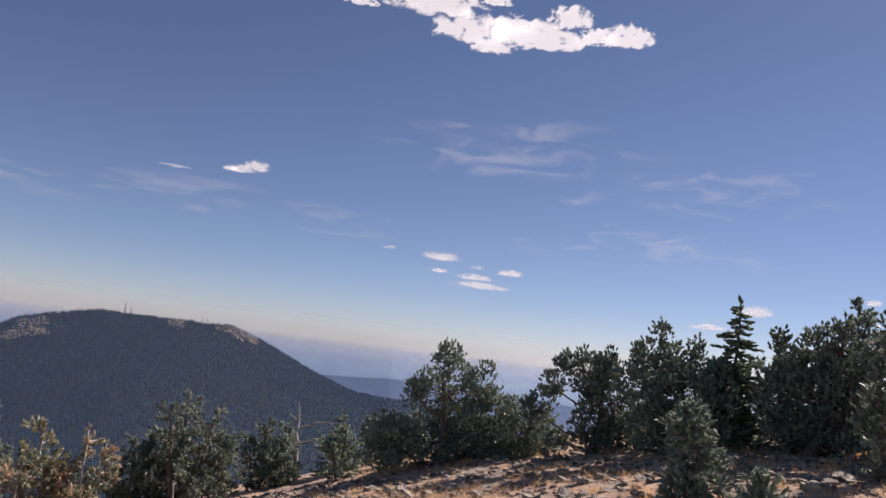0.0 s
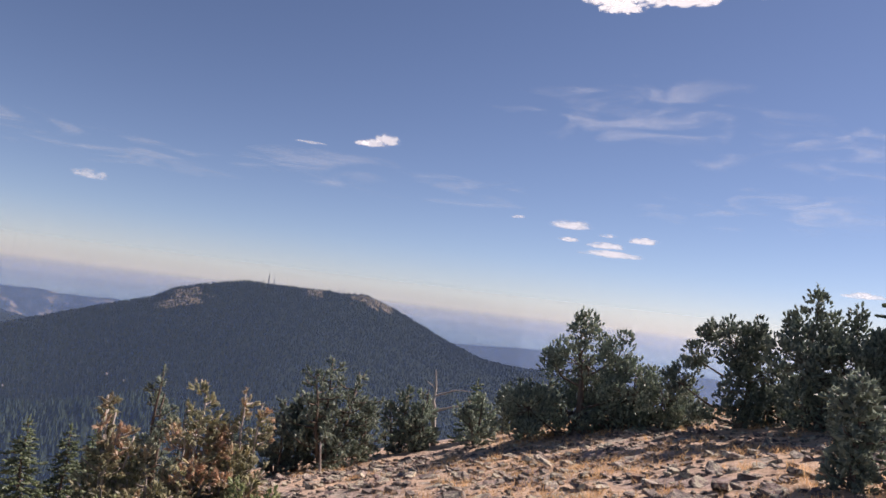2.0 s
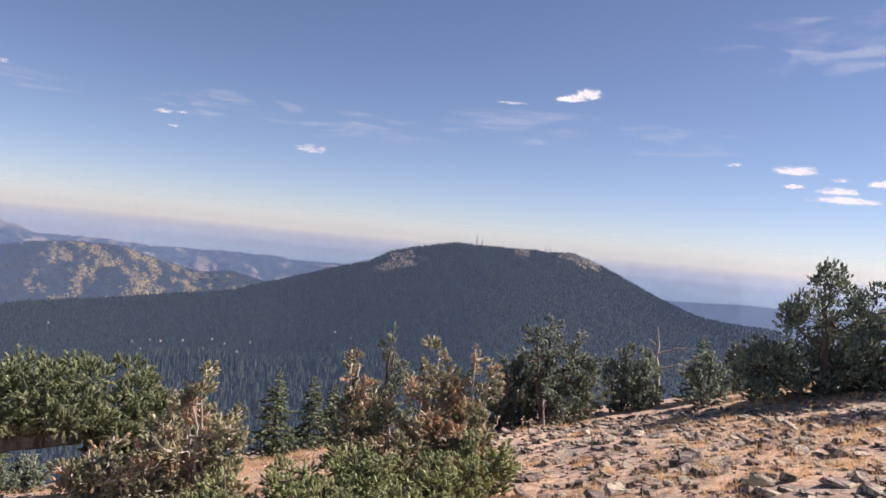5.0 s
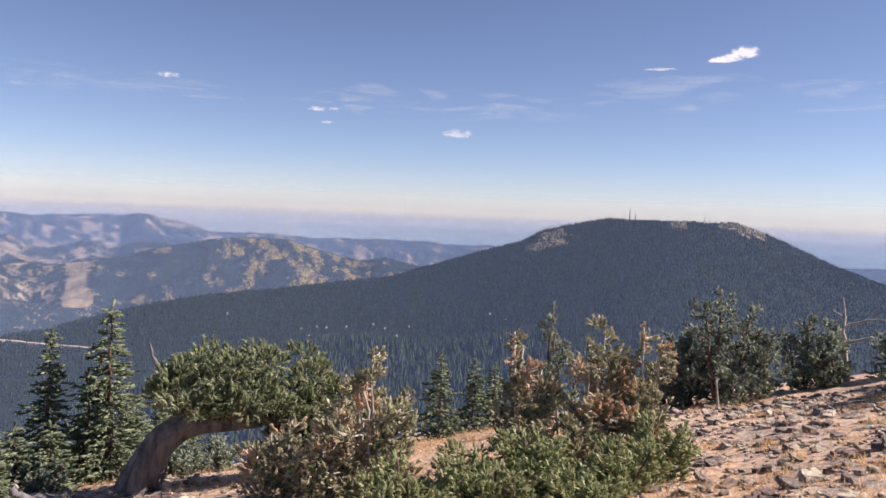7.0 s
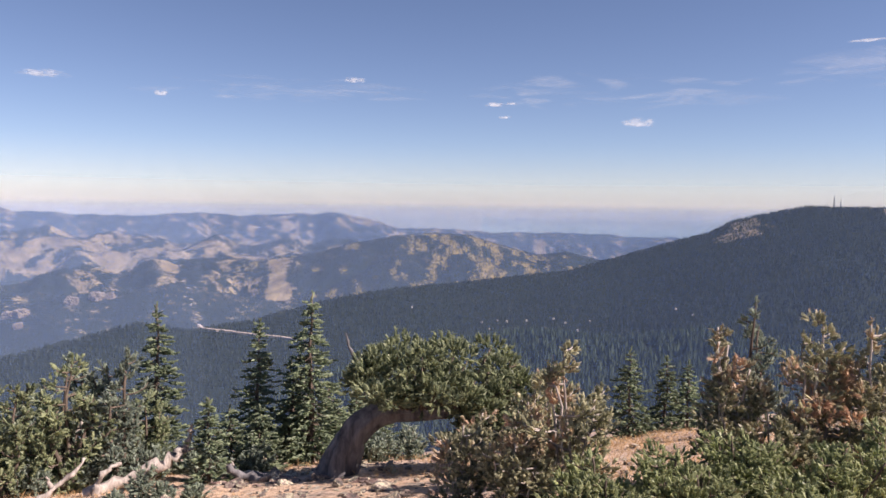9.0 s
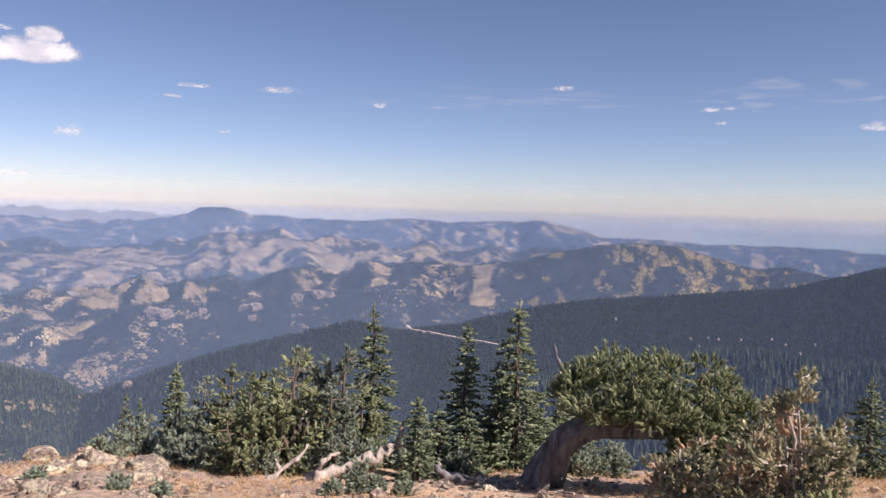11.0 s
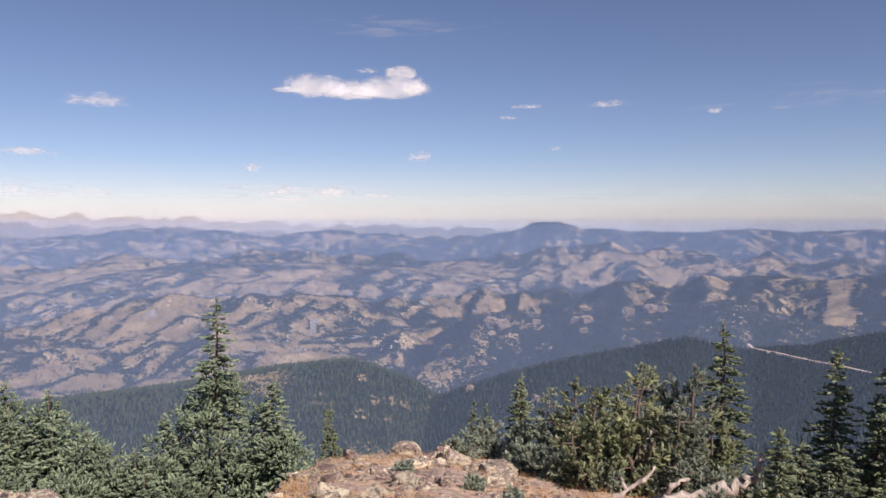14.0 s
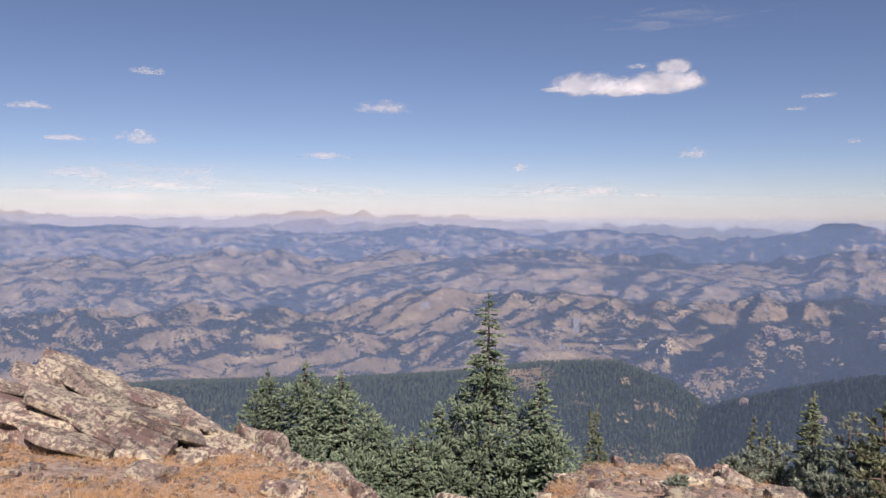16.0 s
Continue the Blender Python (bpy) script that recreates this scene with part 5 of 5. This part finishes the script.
me = bedrock((0.0, 0.0), 82, 100, [(82, 13.6), (90, 14.2), (95, 13.2), (100, 12.0)], [(82, 0.0), (84, 0.12), (86, 0.02), (88, 0.14), (90.5, 0.3), (92, 0.03), (95, 0.13), (98, 0.05), (100, 0.0)], 1.6, 0.9, 83, 0.45)
b = part("bedrock", me, shelf)
b.matrix_parent_inverse = shelf.matrix_world.inverted()
for i, (x, y, s) in enumerate([(-17.9, -0.5, 0.8), (-16.9, -1.6, 0.6), (-15.8, -0.8, 0.55), (-17.0, 0.4, 0.6)]):
    b = new("rock", boulder((s, s * 0.8, s * 0.55), 550 + i, 0.05))
    tagged(b, "grey weathered rock in dry grass", "rock", "rocks on the slope").matrix_world = pose(x, y, ground_z(x, y) + 0.05, 0, 10, i * 70)

rock_shapes = [mesh_of("rock", *slab(570 + i, 0.36 + 0.08 * i, 10, 0.3), MAT_ROCK) for i in range(6)]
g = np.random.default_rng(19)
for i in range(80):
    a, r = radians(g.uniform(82, 104) if i % 2 else g.uniform(84, 136)), g.uniform(9.0, 15.5)
    x, y, s = -math.sin(a) * r, math.cos(a) * r, 0.18 + 0.42 * g.uniform(0, 1) ** 2
    b = new("rock", rock_shapes[i % 6])
    b.matrix_world = pose(x, y, ground_z(x, y) + s * 0.08, g.normal(0, 8), g.normal(6, 8), g.uniform(0, 360)) @ Matrix.Diagonal((s, s, s * 0.6, 1))
    tagged(b, "weathered lichen-spotted rock half sunk in dry turf", "rock", "rocks on the slope")

# loose flat stones: the nearest three hundred are things, the rest one scatter
g = np.random.default_rng(11)
STONES = []
for n, az0, az1, r0, r1, s0, s1 in ((520, -34, 26, 5, 13.5, 0.08, 0.34), (90, 24, 85, 5, 12, 0.06, 0.22), (330, 80, 140, 7.5, 16, 0.06, 0.34), (150, 50, 74, 8.4, 11.8, 0.07, 0.34), (500, 46, 78, 8.0, 12.5, 0.03, 0.12), (5200, -34, 30, 4.5, 14.5, 0.04, 0.2), (900, 30, 85, 6, 16, 0.03, 0.12), (2800, 82, 142, 7.5, 16, 0.04, 0.2)):
    for _ in range(n):
        a, r = radians(g.uniform(az0, az1)), math.sqrt(g.uniform(r0 ** 2, r1 ** 2))
        STONES.append((-math.sin(a) * r, math.cos(a) * r, s0 + (s1 - s0) * g.uniform(0, 1) ** 2.2, g.uniform(0, 360), g.normal(0, 7), g.normal(0, 7)))
shapes = [slab(600 + i, 0.10 + 0.022 * i, 9, 0.2) for i in range(10)]
stone_meshes = [mesh_of("stone", v, f, MAT_ROCK) for v, f in shapes]
order = sorted(range(len(STONES)), key=lambda i: -STONES[i][2])
for i in order[:300]:
    x, y, s, rz, rx, ry = STONES[i]
    ob = new("stone", stone_meshes[i % 10])
    ob.matrix_world = pose(x, y, ground_z(x, y) + s * 0.05, rx, ry - 8, rz) @ Matrix.Diagonal((s, s, s, 1))
    tagged(ob, "flat angular grey-brown stone lying on dry turf", "stone", "loose stones")
pebbles = [slab(650 + i, 0.18 + 0.03 * i, 6, 0.16, ((-0.6, 0.95), (0.8, 0.9))) for i in range(10)]
bits = []
for i in order[300:]:
    x, y, s, rz, rx, ry = STONES[i]
    v, f = pebbles[i % 10]
    m = np.array(pose(x, y, ground_z(x, y) + s * 0.05, rx, ry - 8, rz).to_3x3())
    bits.append((v * s @ m.T + (x, y, ground_z(x, y) + s * 0.05), f))
tagged(new("gravel", mesh_of("gravel", *joined(bits), MAT_ROCK)), "small loose stones strewn over dry turf", "gravel", kind="stuff")

# dry grass
n = 60000
a, r = np.radians(g.uniform(-36, 142, n)), np.sqrt(g.uniform(16, 16.5 ** 2, n))
x, y = -np.sin(a) * r, np.cos(a) * r
keep = fbm(x * 0.6, y * 0.6, 3, 61) > g.uniform(0.40, 0.58, n)
x, y = x[keep], y[keep]
z = hilltop(x, y) + rough_ground(x, y)
v, f = needles(np.stack([x, y, z + 0.02], -1), np.tile((0.0, 0.0, 1.0), (len(x), 1)), g.uniform(0.03, 0.09, len(x)), 5, 0.45, 0.08, g)
tagged(new("dry_grass", mesh_of("dry_grass", v, f, MAT_GRASS)), "tufts of dry golden grass among stones", "grass", kind="stuff")

n = 26000
a, r = np.radians(g.uniform(100, 142, n)), np.sqrt(g.uniform(7.0 ** 2, 14 ** 2, n))
x, y = LAST[0] - np.sin(a) * r, LAST[1] + np.cos(a) * r
keep = fbm(x * 0.9, y * 0.9, 3, 67) > g.uniform(0.42, 0.56, n)
x, y = x[keep], y[keep]
z = hilltop(x, y) + rough_ground(x, y)
v, f = needles(np.stack([x, y, z + 0.03], -1), np.tile((0.0, 0.0, 1.0), (len(x), 1)), g.uniform(0.025, 0.065, len(x)), 5, 0.5, 0.10, g)
tagged(new("dry_grass", mesh_of("dry_grass", v, f, MAT_GRASS)), "thick dry golden grass round the rock outcrop", "grass", kind="stuff")

centres = [(g.uniform(-32, 30), g.uniform(5.0, 13.5)) for _ in range(170)] + [(g.uniform(100, 140), g.uniform(8.0, 13.0)) for _ in range(60)]
P, D, L = [], [], []
for az, r in centres:
    m = int(g.integers(35, 80))
    x, y = -math.sin(radians(az)) * r + g.normal(0, 0.07, m), math.cos(radians(az)) * r + g.normal(0, 0.07, m)
    P.append(np.stack([x, y, hilltop(x, y) + rough_ground(x, y)], 1))
    D.append(unit(g.normal(0, 0.3, (m, 3)) + np.array((0, 0, 1.0))))
    L.append(g.uniform(0.04, 0.11, m))
v, f = needles(np.concatenate(P), np.concatenate(D), np.concatenate(L), 2, 0.25, 0.07, g)
tagged(new("grass_clumps", mesh_of("grass_clumps", v, f, MAT_GRASS)), "upright clumps of dry orange bunch grass", "grass", kind="stuff")

# ---- towers on the far peak, road ----
def tower(az, height, dist=2150, width=1.6):
    """A lattice mast: four legs, cross bars, an antenna rod."""
    a = radians(az)
    x, y = -math.sin(a) * dist, math.cos(a) * dist
    z = float(terrain(np.array([x]), np.array([y]))[0][0])
    t = thing("radio_tower", "thin grey lattice radio tower on the rocky summit", "tower", "summit towers", (x, y, z - 2))
    h = height + 2
    for sx, sy in ((-1, -1), (1, -1), (1, 1), (-1, 1)):
        part("leg", mesh_of("leg", *tube([(sx * width, sy * width, 0), (sx * 0.4, sy * 0.4, h * 0.85)], [0.6, 0.4], 5), MAT_STEEL), t)
    for k in range(1, 6):
        f = k / 6
        w = width * (1 - f) + 0.4 * f
        zz = h * 0.85 * f
        ring = [tube([(-w, -w, zz), (w, -w, zz)], [0.2, 0.2], 4), tube([(w, -w, zz), (w, w, zz)], [0.2, 0.2], 4), tube([(w, w, zz), (-w, w, zz)], [0.2, 0.2], 4), tube([(-w, w, zz), (-w, -w, zz)], [0.2, 0.2], 4)]
        part("cross_bar", mesh_of("cross_bar", *joined(ring), MAT_STEEL), t)
    part("antenna", mesh_of("antenna", *tube([(0, 0, h * 0.8), (0, 0, h)], [0.6, 0.35], 5), MAT_STEEL), t)


for az, h in ((26.0, 22), (23.2, 36), (22.8, 24), (18.0, 22), (17.65, 20), (23.6, 16)):
    tower(az, h)
rz_pts = [(68.3, -8.85), (67.99, -9.13), (66.42, -9.35), (64.41, -9.69), (62.36, -9.95), (60.7, -10.2)]


def along_ray(az, el, r0=700, r1=2500):
    """Where a line of sight from the hilltop meets the slopes."""
    r = np.arange(r0, r1, 4.0)
    x, y = -math.sin(radians(az)) * r, math.cos(radians(az)) * r
    z = terrain(x, y)[0]
    k = int(np.argmax(z > EYE + r * math.tan(radians(el))))
    return np.array((x[k], y[k], z[k]))


line = np.array([along_ray(np.interp(u, range(6), [p[0] for p in rz_pts]), np.interp(u, range(6), [p[1] for p in rz_pts])) for u in np.linspace(0, 5, 26)])
d = unit(np.gradient(line, axis=0) * (1, 1, 0))
side = np.cross(d, (0, 0, 1)) * 3.4
v = np.concatenate([line + side + (0, 0, 3), line - side + (0, 0, 3), line + side - (0, 0, 8), line - side - (0, 0, 8)])
n = len(line)
f = []
for i in range(n - 1):
    f += [(i, i + 1, n + i + 1, n + i), (i, 2 * n + i, 2 * n + i + 1, i + 1), (n + i, n + i + 1, 3 * n + i + 1, 3 * n + i)]
tagged(new("road", mesh_of("road", v, f, MAT_ROAD)), "pale gravel road crossing the forested saddle", "road", kind="structure")


CRAGS = [(88.29, -12.88, 9, 1.1), (83.33, -13.58, 8, 1.1), (86.7, -8.0, 42, 0.55), (85.8, -8.1, 34, 0.6), (83.3, -7.85, 20, 0.7), (80.4, -7.75, 24, 0.8), (79.5, -7.7, 30, 0.75), (79.8, -8.4, 20, 0.6), (76.6, -7.0, 26, 0.8), (75.0, -6.75, 30, 0.75), (74.2, -6.7, 22, 0.7)]
for i, (az, el, s, tall) in enumerate(CRAGS):
    p = along_ray(az, el, 300 if el < -12 else 1300, 1500 if el < -12 else 2600)
    s = s if el < -12 else s * 0.85
    b = new("crag", boulder((s, s * 0.8, s * tall * 1.3), 900 + i, s * 0.16, 11))
    b.data.materials[0] = MAT_CRAG
    b.matrix_world = pose(p[0], p[1], p[2] + s * tall * 0.15, 12 * math.sin(i * 3.1), 14 * math.sin(i * 1.7), az + 40 * math.sin(i * 2.3))
    tagged(b, "reddish rock crag standing out of the dark forest", "rock", "forest crags")

for i, (az, el) in enumerate(((47.4, -8.9), (46.2, -8.75), (45.5, -8.8), (44.0, -8.7), (42.0, -8.5), (41.1, -8.75), (39.3, -8.6), (52.7, -7.8), (33.2, -7.4), (32.0, -7.75), (46.8, -9.4), (42.6, -9.2), (40.2, -9.3))):
    p = along_ray(az, el, 250, 1900)
    far = math.hypot(p[0], p[1]) / 950
    b = new("boulder", boulder((2.4 * far, 1.8 * far, 2.6 * far), 940 + i, 0.3 * far, 7))
    b.matrix_world = pose(p[0], p[1], p[2] + 2.4 * far, 0, 10, i * 47)
    tagged(b, "pale grey boulder showing between dark conifers", "rock", "forest boulders")

MAT_WALL = flat_material("pale_house_wall", (0.60, 0.50, 0.38))
MAT_ROOF = flat_material("pale_metal_roof", (0.50, 0.44, 0.38), 0.6)
house_walls = mesh_of("wall", [(-5, -4, -3), (5, -4, -3), (5, 4, -3), (-5, 4, -3), (-5, -4, 4), (5, -4, 4), (5, 4, 4), (-5, 4, 4), (-5, 0, 6.5), (5, 0, 6.5)],
                      [(0, 1, 5), (0, 5, 4), (2, 3, 7), (2, 7, 6), (1, 2, 6), (1, 6, 5), (5, 6, 9), (3, 0, 4), (3, 4, 7), (7, 4, 8)], MAT_WALL)
house_roof = mesh_of("roof", [(-5.6, -4.8, 3.6), (5.6, -4.8, 3.6), (5.6, 0, 7.0), (-5.6, 0, 7.0), (5.6, 4.8, 3.6), (-5.6, 4.8, 3.6), (-5.6, -4.8, 3.2), (5.6, -4.8, 3.2), (5.6, 4.8, 3.2), (-5.6, 4.8, 3.2)],
                     [(0, 1, 2, 3), (3, 2, 4, 5), (0, 6, 7, 1), (4, 8, 9, 5)], MAT_ROOF)
g = np.random.default_rng(88)
for i in range(34):
    az, el = (g.uniform(97, 112), g.uniform(-6.2, -3.9)) if i < 22 else (g.uniform(92.5, 99), g.uniform(-9.8, -9.0))
    p = along_ray(az, el, 1300, 3400)
    t = thing("house", "tiny pale house on the far tan hillside", "house", "far houses", tuple(p), g.uniform(0, 180))
    for name, me in (("wall", house_walls), ("roof", house_roof)):
        part(name, me, t).scale = (0.42, 0.42, 0.42)


# ---- clouds ----
def puff(az, el, wide, tall, mat, dist=4300):
    """A thin oval bank of vapour in fine pleats, so that sunlight fills it from any side."""
    n, m = 15, int(0.6 * tall / 0.02) * 2 + 9
    u, w = np.meshgrid(np.linspace(-1.05, 1.05, n), np.linspace(-1.05, 1.05, m))
    pleat = (np.arange(m) % 2)[:, None] * 2.1 / (m - 1) * (tall / wide) * 2 + 0 * u
    v = np.stack([u, pleat, w], -1).reshape(-1, 3)
    i = np.arange(n * m).reshape(m, n)
    f = np.stack([i[:-1, :-1], i[:-1, 1:], i[1:, 1:], i[1:, :-1]], -1).reshape(-1, 4)
    mid = v[f].mean(1)
    f = f[mid[:, 0] ** 2 + (mid[:, 2] * np.where(mid[:, 2] < 0, 1.8, 1.0)) ** 2 < 1.1]
    ob = new("cloud", mesh_of("cloud", v, f, mat))
    ob.visible_shadow = False
    W, H = dist * math.tan(radians(wide)) / 2, dist * math.tan(radians(tall)) / 2
    a = radians(az)
    ob.matrix_world = pose(-math.sin(a) * dist, math.cos(a) * dist, EYE + dist * math.tan(radians(el)), 0, 0, az) @ Matrix.Diagonal((W, W * 0.5, H, 1))
    return ob


def cloud(az, el, wide, tall, mat, dist=4300, label="small white fair-weather cloud"):
    return tagged(puff(az, el, wide, tall, mat, dist), label, "cloud", "clouds")


def heaped_cloud(label, puffs, mat):
    """A large cloud out of several overlapping puffs."""
    a, dist = radians(puffs[0][0]), 4300
    t = thing("cloud", label, "cloud", "clouds", (-math.sin(a) * dist, math.cos(a) * dist, EYE + dist * math.tan(radians(puffs[0][1]))))
    bpy.context.view_layer.update()
    for i, (az, el, wide, tall) in enumerate(puffs):
        p = puff(az, el, wide * 1.15, tall * 1.5, mat, dist + 6 * i)
        p.name = "puff"
        p.parent = t
        p.matrix_parent_inverse = t.matrix_world.inverted()


heaped_cloud("broad white broken cumulus cloud with ragged edges", [(4.2, 25.5, 8.1, 2.6), (1.0, 23.9, 6.4, 3.0), (-4.4, 23.9, 7.7, 2.6), (-6.7, 25.3, 3.8, 2.1), (-11.1, 24.2, 4.1, 2.2), (10.0, 24.9, 3.0, 0.8), (-0.7, 26.2, 2.6, 0.9), (-0.7, 23.0, 3.8, 1.3), (-2.0, 24.6, 4.5, 1.8), (-8.8, 24.1, 3.6, 1.5)], MAT_BROKEN)
heaped_cloud("flat white cloud with two soft humps", [(99.8, 9.5, 5.4, 1.9), (94.5, 9.5, 6.4, 1.9), (93.5, 10.7, 2.6, 1.2), (97.2, 9.3, 5.0, 1.5), (101.6, 9.4, 2.8, 0.5), (92.4, 9.6, 2.4, 1.5)], MAT_CLOUD)
CLOUDS_OVER_CREST = [(15.9, 11.9, 2.3, 1.0), (16.9, 11.55, 2.6, 0.7), (17.7, 11.5, 1.5, 0.5), (21.6, 10.98, 2.7, 0.26), (1.2, 7.24, 3.76, 0.81), (1.3, 6.2, 1.8, 0.43), (-1.5, 6.74, 1.5, 0.34), (-4.1, 6.56, 2.7, 0.64), (-1.4, 5.96, 3.2, 0.6), (-1.9, 5.37, 5.5, 0.64),
    (5.3, 7.5, 1.45, 0.3), (-18.6, 4.1, 3.0, 0.5), (-21.7, 5.4, 2.6, 1.0), (-28.8, 6.6, 1.4, 0.5)]
CLOUDS_OVER_PLAIN = [(36.1, 6.1, 2.3, 0.6), (46.6, 7.5, 1.4, 0.3), (45.4, 7.6, 0.8, 0.2), (45.9, 6.6, 0.9, 0.2), (57.1, 9.1, 1.6, 0.4), (70.7, 7.6, 1.0, 0.4), (78.1, 8.3, 3.0, 0.5),
    (96.1, 10.9, 1.8, 0.4), (92.0, 4.6, 2.0, 0.7), (95.3, 1.7, 2.4, 0.3), (84.0, 8.3, 2.4, 0.3), (85.4, 7.5, 1.5, 0.25), (81.9, 5.2, 0.8, 0.3)]
CLOUDS_OVER_RANGE = [(114.7, 8.0, 4.0, 0.9), (119.1, 4.4, 3.6, 0.5), (98.3, 1.95, 2.4, 0.6), (101.6, 1.4, 3.0, 0.35), (131.3, 9.9, 2.4, 0.5), (132.0, 5.3, 2.8, 0.9), (138.8, 7.1, 2.6, 0.5), (136.5, 5.1, 3.6, 0.4),
    (104.5, 3.7, 1.2, 0.6), (130.5, 2.0, 8.0, 0.5), (134, 1.2, 8.0, 0.5), (124, 1.4, 6.0, 0.4)]
for az, el, wide, tall in CLOUDS_OVER_CREST:
    cloud(az, el, wide * 1.02, tall * 1.35, MAT_CLOUD if tall > 0.4 else MAT_FAINT)
for az, el, wide, tall in CLOUDS_OVER_PLAIN + CLOUDS_OVER_RANGE:
    cloud(az, el, wide * 1.25, tall * 1.7, MAT_FAINT)
for az, el, wide, tall in ((131, 2.6, 15, 2.6), (118, 1.8, 12, 1.6), (102, 1.9, 11, 1.7), (138, 1.3, 9, 1.4)):
    cloud(az, el, wide, tall, MAT_BANK, 4440, "low bank of pale broken cloud above the horizon")
for az, el, wide, tall in ((-18, 13, 22, 7), (-4, 15, 26, 8), (16, 9, 26, 5), (38, 8, 24, 4), (93, 13.8, 18, 2.6), (-14, 9, 22, 5), (128, 2.3, 22, 3.4), (62, 8, 22, 3), (100, 2.0, 20, 2)):
    cloud(az, el, wide, tall, MAT_WISP, 4450, "faint wisp of high thin cloud")
